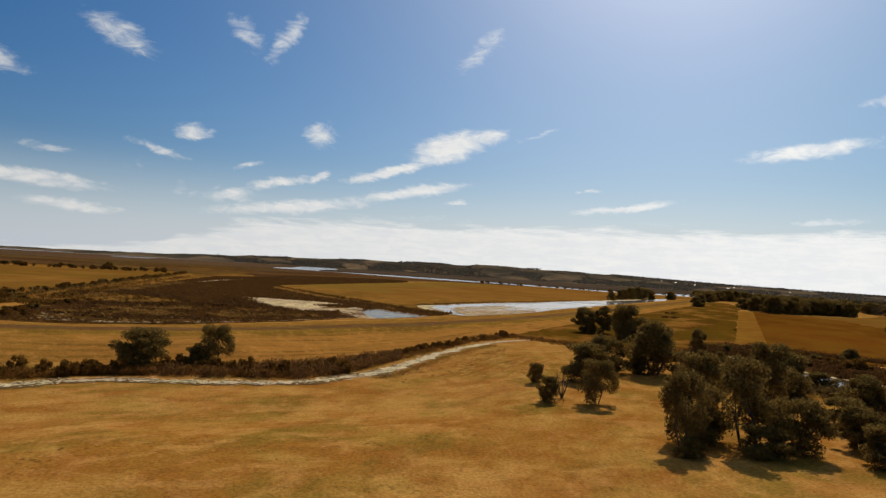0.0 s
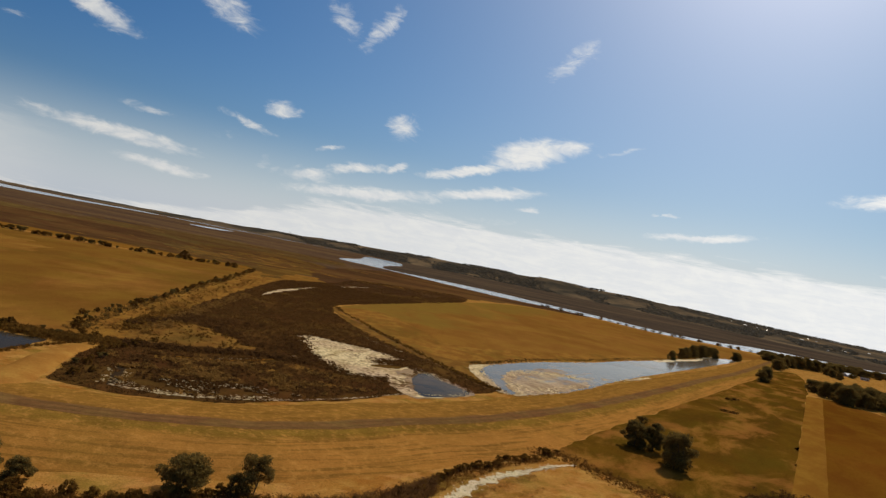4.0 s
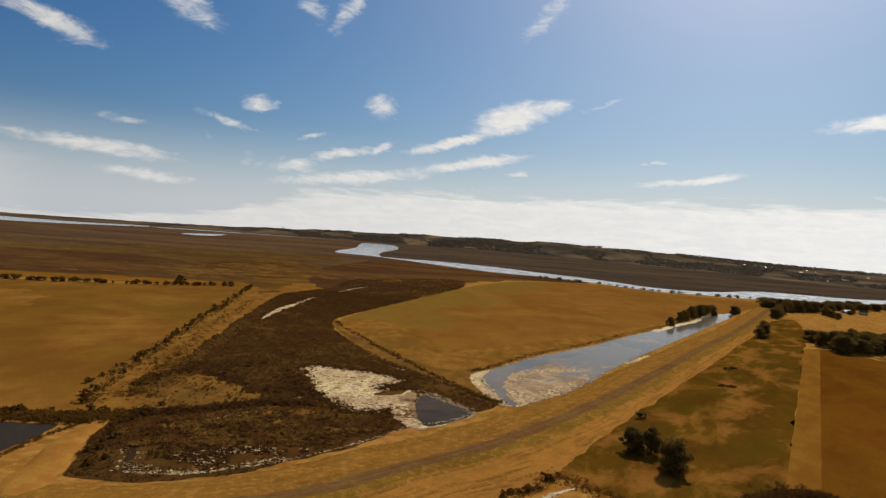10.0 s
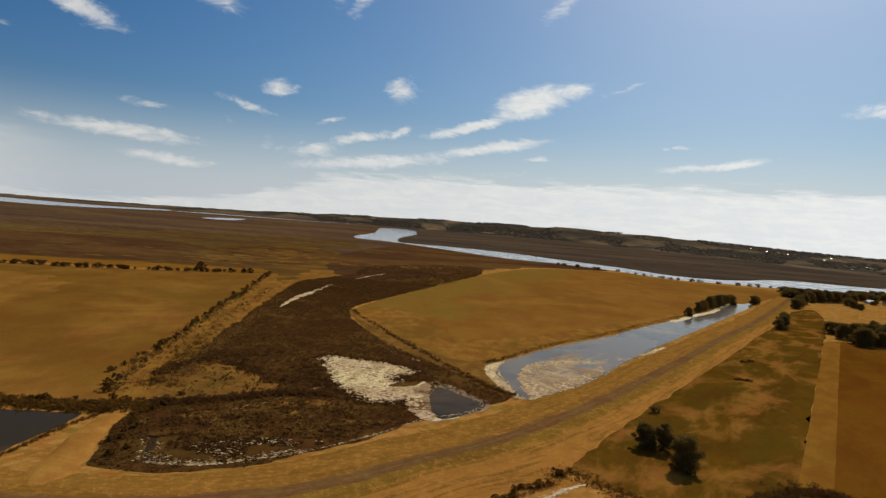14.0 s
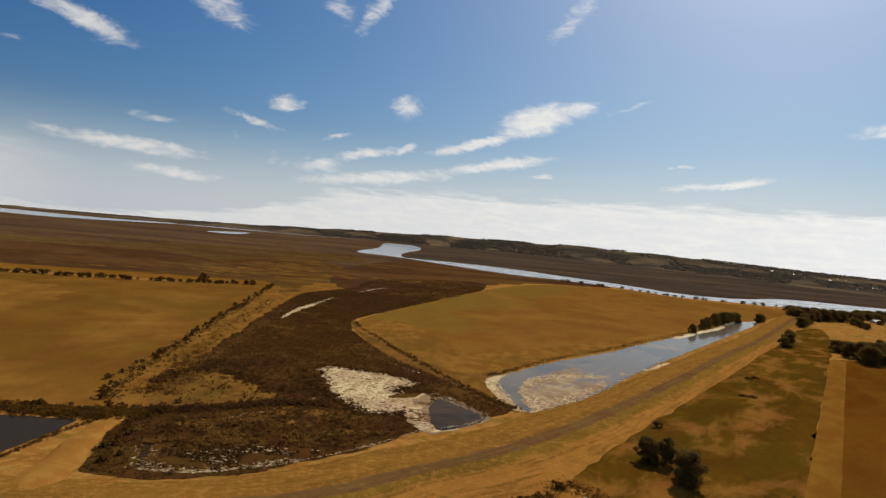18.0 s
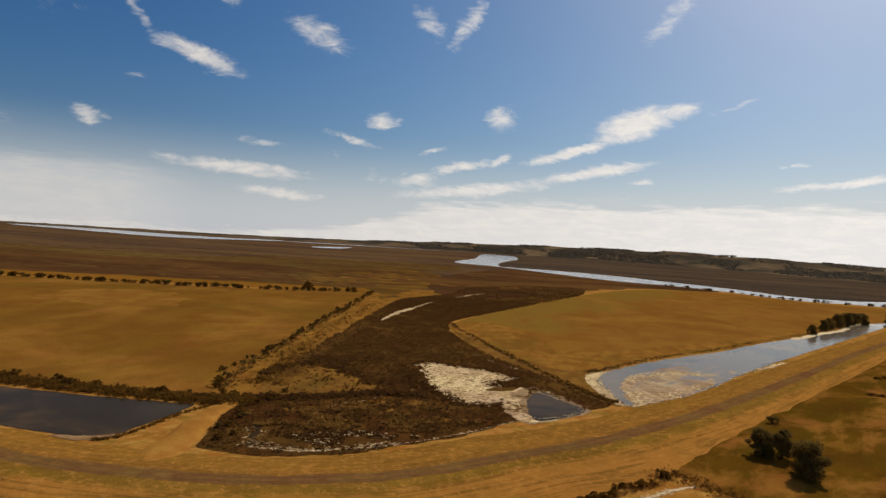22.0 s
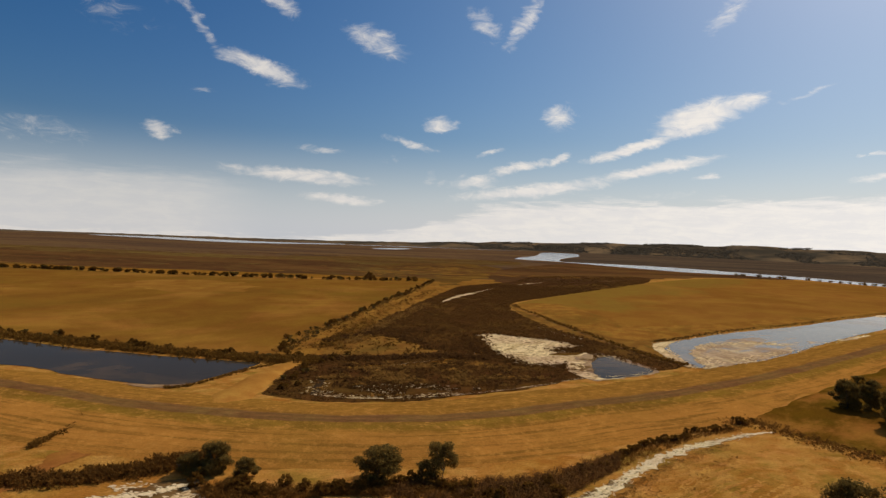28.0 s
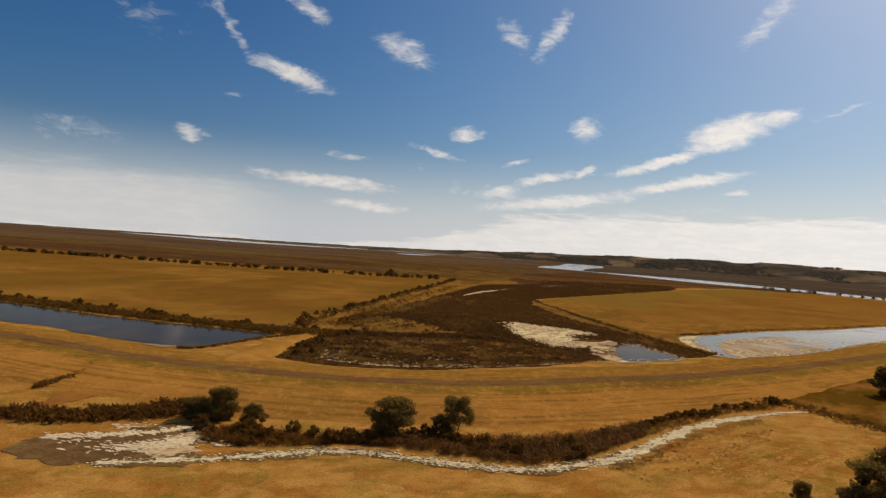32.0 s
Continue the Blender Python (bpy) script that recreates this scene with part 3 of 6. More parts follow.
M_BANK = leaf_material("bank_scrub_leaf", (0.125, 0.075, 0.024), (0.21, 0.125, 0.037))
M_TUFT = leaf_material("dry_tuft", (0.36, 0.165, 0.033), (0.52, 0.26, 0.06), 0.6)
M_OLIVETUFT = leaf_material("olive_tuft", (0.22, 0.125, 0.024), (0.34, 0.185, 0.038), 0.6)
M_MARSHGRASS = leaf_material("marsh_grass", (0.20, 0.103, 0.027), (0.32, 0.165, 0.042), 0.5)
# a darkened woods leaf: the belt's backlit shade is in its colour
M_BELT = leaf_material("backlit_belt_leaf", (0.062, 0.048, 0.028), (0.104, 0.078, 0.043), 0.2)
M_FLATSCRUB = leaf_material("flat_scrub_leaf", (0.088, 0.041, 0.0145), (0.148, 0.069, 0.021))
M_CLEAR = turf("clearing_grass", ((0.172, 0.081, 0.0185), (0.245, 0.117, 0.027), (0.095, 0.046, 0.0125)), 4.0, 0.35, (1, 0.6, 1), 0, 0.8, ((0.105, 0.06, 0.0145), 9, 0.7))
M_BARK = material("bark", ((0.10, 0.075, 0.05), (0.16, 0.12, 0.085), (0.06, 0.045, 0.03)), 3.0, fine=4, bump=0.6)
M_WALL = material("painted_wall", ((0.4752, 0.434, 0.3696), (0.5148, 0.4774, 0.4144), (0.396, 0.3596, 0.3024)), 0.3, fine=5, bump=0.0)
M_ROOF = material("metal_roof", ((0.7176, 0.6753, 0.612), (0.7728, 0.7301, 0.666), (0.552, 0.5202, 0.468)), 0.3, rough=0.45, fine=5, bump=0.0)
M_ROOF_B = material("tile_roof", ((0.16, 0.12, 0.10), (0.20, 0.15, 0.12), (0.12, 0.09, 0.08)), 0.3, fine=5, bump=0.0)
M_ROOF.node_tree.nodes["Principled BSDF"].inputs["Metallic"].default_value = 0.85
M_PANE = water_material("window_glass", (0.03, 0.035, 0.04), 0.05, 0.0)
M_WOOD = material("weathered_wood", ((0.26, 0.22, 0.17), (0.33, 0.29, 0.23), (0.18, 0.15, 0.11)), 4.0, fine=4, bump=0.5)


# ---- building blocks ----
def link_mesh(name, verts, faces, mat, parent=None, label=""):
    me = bpy.data.meshes.new(name)
    me.from_pydata(verts, [], faces)
    me.materials.append(mat)
    ob = new(name, me)
    if parent:
        ob.parent = parent
    if label:
        ob["label"] = label
    return ob


def part(name, bm, mat, parent=None, label=""):
    me = bpy.data.meshes.new(name)
    bm.to_mesh(me)
    bm.free()
    me.materials.append(mat)
    ob = new(name, me)
    if parent:
        ob.parent = parent
    if label:
        ob["label"] = label
    return ob


def spline(pts, steps=8, closed=True):
    """A smooth line through a few corners of the plan."""
    n, out = len(pts), []
    for i in range(n if closed else n - 1):
        p = [np.array(pts[(i + k) % n] if closed else pts[min(max(i + k, 0), n - 1)], float) for k in (-1, 0, 1, 2)]
        for s in range(steps):
            u = s / steps
            out.append(0.5 * (2 * p[1] + (p[2] - p[0]) * u + (2 * p[0] - 5 * p[1] + 4 * p[2] - p[3]) * u * u + (3 * p[1] - p[0] - 3 * p[2] + p[3]) * u ** 3))
    if not closed:
        out.append(np.array(pts[-1], float))
    return out


def ragged(pts, amount, size):
    out = []
    for p in pts:
        v = Vector((p[0] / size, p[1] / size, 3.1))
        o = Vector((noise.noise(v), noise.noise(v + Vector((7, 3, 1))), 0)) + 0.5 * Vector((noise.noise(v * 3), noise.noise(v * 3 + Vector((5, 2, 9))), 0))
        out.append((p[0] + amount * o.x, p[1] + amount * o.y))
    return out


def patch(name, pts, z, mat, rough_edge=1.0, size=6.0, steps=10, smooth=True, label="", category="", kind="structure"):
    """A flat piece of ground or water with a smooth, ragged outline."""
    line = spline(pts, steps) if smooth else [np.array(p) for p in dense(pts, steps)]
    line = ragged(line, rough_edge, size)
    z *= 0.4
    from_tri = tessellate([[Vector((x, y, 0)) for x, y in line]])
    ob = link_mesh(name, [(x, y, z) for x, y in line], [t if area2(line, t) > 0 else t[::-1] for t in from_tri], mat)
    return tagged(ob, label, category, kind=kind), line


def ribbon(name, pts, width, z, mat, wobble=0.5, label="", category=""):
    """A winding band of uneven width, pinched and broken where wobble is large."""
    line = spline(pts, 30, False)
    left, right = [], []
    for i, p in enumerate(line):
        d = line[min(i + 1, len(line) - 1)] - line[max(i - 1, 0)]
        d /= np.linalg.norm(d)
        s = np.array((-d[1], d[0]))
        w = []
        for seed in (1.0, 5.0):
            v = Vector((p[0] / (1.6 * width), p[1] / (1.6 * width), seed))
            w.append(max(0.06, 1 + wobble * (noise.noise(v) + 0.6 * noise.noise(v * 2.7) + 0.4 * noise.noise(v * 6.1))) * width / 2)
        left.append(p + s * w[0])
        right.append(p - s * w[1])
    z *= 0.4
    v = [(x, y, z) for x, y in left] + [(x, y, z) for x, y in right]
    n = len(line)
    ob = link_mesh(name, v, [(i, n + i, n + i + 1, i + 1) for i in range(n - 1)], mat)
    return tagged(ob, label, category, kind="structure")


def dense(pts, steps):
    out = []
    for p, q in zip(pts, pts[1:] + pts[:1]):
        for s in range(steps):
            u = s / steps
            out.append((p[0] + (q[0] - p[0]) * u, p[1] + (q[1] - p[1]) * u))
    return out


def area2(line, t):
    (ax, ay), (bx, by), (cx, cy) = (line[k] for k in t)
    return (bx - ax) * (cy - ay) - (by - ay) * (cx - ax)


def tessellate(loops):
    bm = bmesh.new()
    vs = [bm.verts.new(v) for v in loops[0]]
    bm.verts.index_update()
    es = [bm.edges.new((vs[i], vs[(i + 1) % len(vs)])) for i in range(len(vs))]
    bmesh.ops.triangle_fill(bm, edges=es, use_beauty=False)
    tris = [tuple(v.index for v in f.verts) for f in bm.faces]
    bm.free()
    return tris


def inside(line, x, y):
    """Which of the points lie inside an outline."""
    L = np.array(line)
    x1, y1 = L[:, 0], L[:, 1]
    x2, y2 = np.roll(x1, -1), np.roll(y1, -1)
    res = np.zeros(len(x), bool)
    for a1, b1, a2, b2 in zip(x1, y1, x2, y2):
        if b1 == b2:
            continue
        c = ((b1 > y) != (b2 > y)) & (x < (a2 - a1) * (y - b1) / (b2 - b1) + a1)
        res ^= c
    return res


def fill_points(rng, line, count, holes=(), clump=0.0, size=12.0, cut=0.0):
    L = np.array(line)
    lo, hi = L.min(0), L.max(0)
    x = rng.uniform(lo[0], hi[0], count)
    y = rng.uniform(lo[1], hi[1], count)
    ok = inside(line, x, y)
    for h in holes:
        ok &= ~inside(h, x, y)
    x, y = x[ok], y[ok]
    if clump:
        f = np.array([noise.noise(Vector((a / size, b / size, 1.7))) + 0.5 * noise.noise(Vector((a * 3 / size, b * 3 / size, 5.2))) for a, b in zip(x, y)])
        ok = f + rng.normal(0, 1 - clump, len(f)) * 0.4 > cut
        x, y = x[ok], y[ok]
    return np.c_[x, y]


def strip_points(rng, pts, width, count):
    line = np.array(spline(pts, 8, False))
    seg = rng.integers(0, len(line) - 1, count)
    u = rng.uniform(0, 1, (count, 1))
    p = line[seg] * (1 - u) + line[seg + 1] * u
    return p + rng.normal(0, width / 2.2, (count, 2))


def clumps(name, pts, z, sizes, mat, rng, blades=10, tall=1.0, label="", category="", lean=0.5, broad=1.0, leafy=1.0, soft=0.0):
    """Many small leafy clumps in one mesh: each is a tuft of leaf-like triangles round a point of the ground; leafy below 1 gives smaller leaves over a rounder form; soft turns the leaves' shading towards the sky, as a dense sward has it."""
    n = len(pts)
    s = rng.uniform(*sizes, n) * rng.choice([0.7, 1.0, 1.25], n)
    k = blades
    base = np.zeros((n, k, 3))
    base[:, :, :2] = pts[:, None, :] + rng.normal(0, 0.28, (n, k, 2)) * s[:, None, None]
    base[:, :, 2] = z + rng.uniform(0.0, 0.45 + 0.5 * (1 - leafy), (n, k)) * s[:, None] * tall
    ang = rng.uniform(0, 2 * np.pi, (n, k))
    wid = rng.uniform(0.18, 0.4, (n, k)) * s[:, None] * broad * leafy
    dx = np.stack([np.cos(ang), np.sin(ang), rng.uniform(-0.3, 0.3, (n, k))], -1) * wid[..., None]
    up = np.stack([rng.normal(0, lean, (n, k)), rng.normal(0, lean, (n, k)), rng.uniform(0.35, 0.8, (n, k)) * tall], -1) * (s[:, None, None]) * leafy
    v = np.stack([base - dx, base + dx, base + up], 2).reshape(-1, 3)
    if soft:
        tri = v.reshape(-1, 3, 3)
        down = np.cross(tri[:, 1] - tri[:, 0], tri[:, 2] - tri[:, 0])[:, 2] < 0
        tri[down] = tri[down][:, ::-1]
        v = tri.reshape(-1, 3)
    me = bpy.data.meshes.new(name)
    nv = len(v)
    me.vertices.add(nv)
    me.vertices.foreach_set("co", v.ravel())
    me.loops.add(nv)
    me.loops.foreach_set("vertex_index", np.arange(nv, dtype=np.int32))
    me.polygons.add(nv // 3)
    me.polygons.foreach_set("loop_start", np.arange(0, nv, 3, dtype=np.int32))
    me.update(calc_edges=True)
    if soft:
        tri = v.reshape(-1, 3, 3)
        fn = np.cross(tri[:, 1] - tri[:, 0], tri[:, 2] - tri[:, 0])
        fn *= np.sign(fn[:, 2:3] + 1e-9) / (np.linalg.norm(fn, axis=1)[:, None] + 1e-9)
        fn = fn * (1 - soft) + np.array((0, 0, soft))
        fn /= np.linalg.norm(fn, axis=1)[:, None]
        me.attributes.new("custom_normal", "FLOAT_VECTOR", "CORNER").data.foreach_set("vector", np.repeat(fn, 3, 0).astype(np.float32).ravel())
    me.materials.append(mat)
    return tagged(new(name, me), label, category, kind="stuff")


# ---- the ground, to the horizon ----
RNG = np.random.default_rng(7)


def build_ground():
    rings = [0, 6, 12, 18, 24] + [25 + 1.6 * k for k in range(60)] + [125, 140, 175, 220, 280, 360, 480, 650, 900, 1300, 1900, 2700, 3700, 4950]
    seg = 360
    verts, faces = [(0, 0, -0.006)], []
    for r in rings[1:]:
        for k in range(seg):
            t = 2 * math.pi * k / seg
            x, y = r * math.cos(t), r * math.sin(t)
            verts.append((x, y, -0.006))
    for k in range(seg):
        faces.append((0, 1 + k, 1 + (k + 1) % seg))
    for i in range(len(rings) - 2):
        a, b = 1 + i * seg, 1 + (i + 1) * seg
        for k in range(seg):
            q = (k + 1) % seg
            faces.append((a + k, b + k, b + q, a + q))
    ob = link_mesh("ground", verts, faces, M_GROUND)
    tagged(ob, "dry golden grassland, patchy with olive and straw", "ground", kind="structure")


build_ground()

patch("saltmarsh_plain", [(-3500, 1000), (-1500, 420), (-700, 400), (-420, 400), (-180, 420), (-118, 440), (-90, 400), (-60, 560), (40, 720), (150, 830), (230, 780), (330, 745), (520, 760), (800, 850), (1600, 1150), (3000, 2000), (2500, 3600), (0, 4700), (-2600, 3900)], 0.02, M_PLAIN, 8, 60, 14,
                       label="wide brown saltmarsh plain with olive bands", category="marsh")
patch("far_shore", [(-66, 1190), (94, 1125), (172, 1005), (234, 905), (278, 800), (345, 806), (470, 922), (600, 912), (800, 1018), (1500, 1310), (2200, 1900), (2000, 2600), (700, 4300), (-350, 4300), (-190, 3000), (-112, 2200), (-112, 1550), (-95, 1240)], 0.05, M_SHORE, 4, 60, 10, label="dark marsh flats across the river", category="marsh")
patch("tan_pasture", [(-1100, 360), (-430, 312), (-285, 348), (-165, 390), (-112, 415), (-96, 370), (-92, 450), (-88, 600), (-150, 760), (-165, 620), (-160, 470), (-225, 428), (-270, 405), (-500, 360), (-1000, 440)], 0.07, M_TAN, 14, 35, 10, label="rough tan pasture beyond the bush row", category="field")
patch("olive_marsh", [(-500, 735), (-430, 840), (-337, 995), (-178, 1070), (-130, 900), (-200, 676), (-296, 577), (-360, 522), (-900, 480), (-1300, 700)], 0.06, M_OLIVE, 10, 50, 10, label="olive brown band of saltmarsh", category="marsh")
patch("river_saltmarsh", [(-85, 470), (-110, 640), (-100, 900), (-62, 1075), (0, 1000), (70, 888), (145, 850), (190, 785), (92, 718), (15, 570), (-35, 430)], 0.085, M_DARKMARSH, 10, 30, 12, label="dark reddish brown saltmarsh beside the river", category="marsh")
patch("tan_verge", [(-620, 262), (-430, 308), (-285, 345), (-165, 390), (-118, 413), (-128, 440), (-165, 426), (-215, 412), (-270, 394), (-320, 376), (-355, 364), (-620, 290)], 0.085, M_STRIP, 5, 25, 10, label="pale tan verge beyond the bush row", category="field")
patch("saltmarsh_band", [(-750, 400), (-355, 366), (-320, 379), (-253, 406), (-200, 438), (-172, 520), (-230, 620), (-330, 690), (-405, 632), (-472, 613), (-513, 550), (-820, 620)], 0.078, M_DARKMARSH, 12, 35, 12, label="dark reddish brown band of saltmarsh", category="marsh")
MARSH_EDGE = [(-48.5, 94), (-53, 101), (-56, 111), (-57.6, 124), (-58, 137), (-60.5, 147), (-64, 160), (-66.5, 178), (-70.5, 202), (-72.5, 228), (-78, 275), (-83.5, 333), (-85, 385), (-68, 455), (-60, 560), (20, 650), (26, 545), (-27, 345), (-41, 278), (-19, 213), (2, 180), (17.5, 156), (-3, 131), (-13, 117), (-24, 104.5), (-38, 95.5)]
_, MARSH = patch("marsh", MARSH_EDGE, 0.06, M_MARSH, 1.5, 8, 10, label="dark brown marsh thick with low scrub", category="marsh")
_, CLEARING = patch("marsh_clearing", [(-55, 130.5), (-61, 137), (-63.5, 148), (-62.5, 160), (-58, 164), (-50, 160.5), (-43, 153), (-36.5, 146.5), (-39.5, 140), (-46, 135)], 0.09, M_CLEAR, 2.4, 4, 12, label="tan grassy clearing in the marsh", category="grass")
patch("rough_strip", [(-116, 425), (-100, 320), (-91, 257), (-83.5, 216), (-78.5, 177), (-74, 145), (-66, 126), (-59, 127), (-57, 140), (-62, 162), (-64, 178), (-69, 202), (-70, 228), (-75, 275), (-80, 333), (-81, 385), (-62, 458), (-88, 470)], 0.056, M_ROUGH, 3.0, 9, 10, label="rough tan grass between field and marsh", category="grass")
for k, (x, y, r) in enumerate(((-31.4, 134.2, 2.0), (-28.8, 128.6, 1.7), (-26, 136.8, 2.4), (-17.5, 126, 1.5), (-40, 118, 2.0), (-47, 121.5, 1.6))):
    patch("bare_patch", [(x - r, y), (x, y - 0.8 * r), (x + 1.3 * r, y), (x, y + r)], 0.1 + 0.002 * k, M_CLEAR, 1.2, 1.6, 8, label="small tan bare patch in the marsh", category="grass")
patch("mottled_rough", [(-163, 462), (-204, 522), (-240, 655), (-232, 737), (-178, 808), (-128, 640), (-106, 529), (-128, 484)], 0.092, M_TAN, 14, 30, 10, label="mottled tan and brown rough ground on the plain", category="field")

patch("field_left", [(-1200, 180), (-450, 298), (-311, 333), (-226, 355), (-172, 376), (-115, 407), (-94, 290), (-78, 190), (-66, 129), (-84, 124), (-102, 124), (-150, 123), (-400, 108)], 0.05, M_FIELD, 1.5, 20, 10, label="flat grazed brown field inside bush rows", category="field")
patch("pale_grass", [(-190, 244), (-226, 266), (-232, 304), (-192, 310), (-158, 262)], 0.065, M_STRAWFIELD, 9, 14, 12, label="paler worn grass in the field", category="field")
patch("field_right", [(-40, 279), (-27, 345), (25, 538), (98, 712), (198, 762), (245, 690), (330, 650), (216, 470), (150, 388), (93, 302), (43, 238), (15, 200), (4, 197), (-18, 226), (-34, 262)], 0.10, M_FIELD_B, 1.5, 20, 8, label="rounded brown field between marsh and river", category="field")
patch("dyke_bank", [(-43, 280), (-34, 261), (-17, 227), (4, 198), (16, 197), (14.5, 180), (19, 158), (16.5, 154.5), (1, 180.5), (-20, 213)], 0.066, M_CLEAR, 1.0, 6, 10, label="dull grassy bank between marsh and field", category="bank")
patch("field_margin", [(-40, 276), (-22, 296), (-2, 254), (10, 230), (46, 264), (98, 328), (146, 392), (150, 386), (93, 301), (43, 237), (15, 198), (3, 195), (-18, 224)], 0.14, M_ROUGH, 2.0, 8, 10, label="paler grass margin of the field", category="field")
_, GREEN = patch("green_pasture", [(24, 108), (36, 132), (70, 186), (139, 292), (212, 415), (262, 470), (232, 402), (178, 306), (120, 208), (64, 112), (56, 99), (40, 97)], 0.05, M_GREEN, 1.5, 10, 8, label="olive green pasture beside the levee", category="field")
patch("pale_strip", [(176, 303), (187, 309), (69.5, 112), (61.5, 109)], 0.09, M_STRIP, 0.15, 8, 24, smooth=False, label="straight pale strip of mown grass", category="field")
patch("far_paddock", [(196, 266), (206, 296), (246, 308), (300, 362), (292, 328), (330, 338), (300, 300), (272, 268), (206, 188), (168, 158), (160, 146), (164, 176), (178, 222)], 0.04, M_FIELD, 3, 12, 10, label="dull tan paddock before the woods", category="field")
patch("brown_pasture", [(182, 306), (196, 268), (177, 222), (166, 182), (158, 148), (136, 108), (108, 82), (86, 88), (66, 110), (116, 198)], 0.05, M_BROWN, 4.5, 11, 10, label="brown pasture beyond the creek", category="field")


# ---- water and salt ----
patch("river", [(-196, 1310), (-107, 1195), (0, 1020), (78, 900), (149, 866), (206, 792), (248, 716), (306, 712), (367, 712), (500, 752), (800, 880), (1500, 1300), (1600, 1400), (800, 1010), (594, 905), (470, 915), (345, 800), (274, 795), (232, 900), (171, 998), (94, 1118), (-4, 1175), (-66, 1180), (-100, 1235), (-119, 1545), (-118, 2200), (-190, 3000), (-320, 3000), (-222, 1890)], 0.12, M_WATER, 4, 60, 8, label="pale blue tidal river winding through the marsh", category="river")
_, POND_R = patch("pond_right", [(15, 190), (21, 200), (39, 228), (68, 266), (97, 309), (151, 383), (198, 455), (226, 480), (160, 372), (98, 274), (63.5, 218), (43, 181), (33, 167.5), (21, 154.5), (18, 162), (15.5, 178)], 0.16, M_POND, 0.8, 5, 10, label="long shallow grey pond mirroring the sky", category="pond")
_, SHOAL = patch("pond_shoal", [(22.2, 155), (21.4, 166), (21, 179), (24, 190), (30.5, 203), (42, 219), (58, 242), (74, 266), (86, 262), (73, 236), (62, 217), (51, 197), (41, 180.5), (33, 168), (25.5, 158)], 0.185, M_MUDFLAT, 1.4, 4, 12, label="tan and white shoal at the pond's shallow end", category="mudflat")
patch("pond_mud_rim", [(12.4, 180), (13.4, 189), (18.5, 196), (17.2, 189.5), (15.4, 183), (16.2, 175), (18.4, 163), (19.4, 154.5), (16.8, 157), (14.2, 168)], 0.185, M_SALT, 0.8, 2.5, 12, label="pale salty mud along the pond's end", category="mudflat")
ribbon("pond_bar", [(69, 226), (76, 236), (84, 248)], 1.6, 0.195, M_SALT, 1.2, "thin tan bar along the pond's bank", "mudflat")
patch("pool_mud", [(-6, 153), (-1, 164), (6, 157), (11.5, 145), (3, 133.5), (-2, 131)], 0.145, M_SHOAL, 1.2, 3, 10, label="wet grey mud round the pool", category="mudflat")
_, POOL = patch("pool", [(-2, 151), (1, 160), (6, 153.5), (10.4, 144.5), (4, 135), (-0.3, 134.3)], 0.16, M_DARKPOND, 0.7, 3, 10, label="small dark pool in the marsh", category="pond")
_, WHITE = patch("salt_pan", [(-34, 182), (-22, 183), (-6, 175), (-11, 164), (-2.2, 160), (-4, 146), (-1.5, 131.5), (-4, 134), (-7, 142), (-15, 140.5), (-23, 150)], 0.13, M_SALT, 2.4, 2.2, 20, label="white crusted salt pan", category="mudflat")
_, SLIT = patch("salt_channel", [(-69, 271), (-72, 300), (-70.5, 330), (-66, 382), (-66.5, 345), (-68.5, 305)], 0.13, M_SALT, 1.6, 5, 14, label="thin white salt channel", category="mudflat")
ribbon("salt_thread", [(-60, 418), (-54, 450), (-47, 478)], 1.6, 0.13, M_SALT, 1.3, "thin broken white salt channel", "mudflat")
patch("pond_left", [(-170, 116), (-127, 117), (-109, 115), (-88, 115.5), (-70, 117), (-65, 117), (-65, 106), (-67, 95), (-75, 93), (-89, 94), (-105, 96), (-170, 92)], 0.12, M_DARKPOND, 0.6, 4, 10, label="dark still pond below the levee", category="pond")
patch("lake", [(-2600, 2750), (-1800, 2250), (-1330, 2000), (-1230, 2200), (-1260, 2500), (-1300, 3000), (-1500, 3300), (-1600, 2800), (-2500, 3150)], 0.14, M_LAKE, 25, 200, 10, label="distant shallow lake", category="lake")
patch("pool_rim", [(-8, 146), (-4, 151), (-3, 141), (0, 135), (4.5, 135.5), (0, 131.5), (-4, 133)], 0.15, M_SALT, 0.8, 2.5, 10, label="white crusted rim of the pool", category="mudflat")
patch("salt_pan_islet", [(-12, 157), (-7.5, 163), (-4.5, 163.5), (-5.5, 159), (-9, 156)], 0.17, M_MARSH, 0.8, 2, 8, label="dark muddy islet in the salt pan", category="mudflat")
ditch_pts = [(-43.8, 97.6), (-46, 104), (-48.4, 111.5)]
ribbon("ditch", ditch_pts, 1.3, 0.14, M_DITCH, 0.5, "short dark water-filled ditch", "ditch")
ribbon("marsh_trail", [(-45.7, 124.1), (-37.7, 129.9), (-31.1, 140.2), (-26.4, 154.0)], 0.6, 0.13, M_STRIP, 1.2, "thin pale trail through the marsh", "trail")
ribbon("pond_far_beach", [(114.5, 330), (137.5, 364), (163, 400), (195, 454), (210, 469)], 3.6, 0.19, M_CRUST, 0.8, "white salt beach on the pond's bank", "mudflat")
ribbon("dyke_trail", [(-40, 277), (-20, 228), (-1.6, 189), (11, 163), (17.5, 155)], 0.8, 0.17, M_TRACK, 0.8, "worn earth bank between marsh and field", "trail")
patch("pond_beach", [(-75, 92.2), (-68.5, 94), (-66, 96.5), (-66.5, 93.2), (-70, 91.2)], 0.16, M_SHOAL, 0.8, 2, 10, label="small white salt beach", category="mudflat")
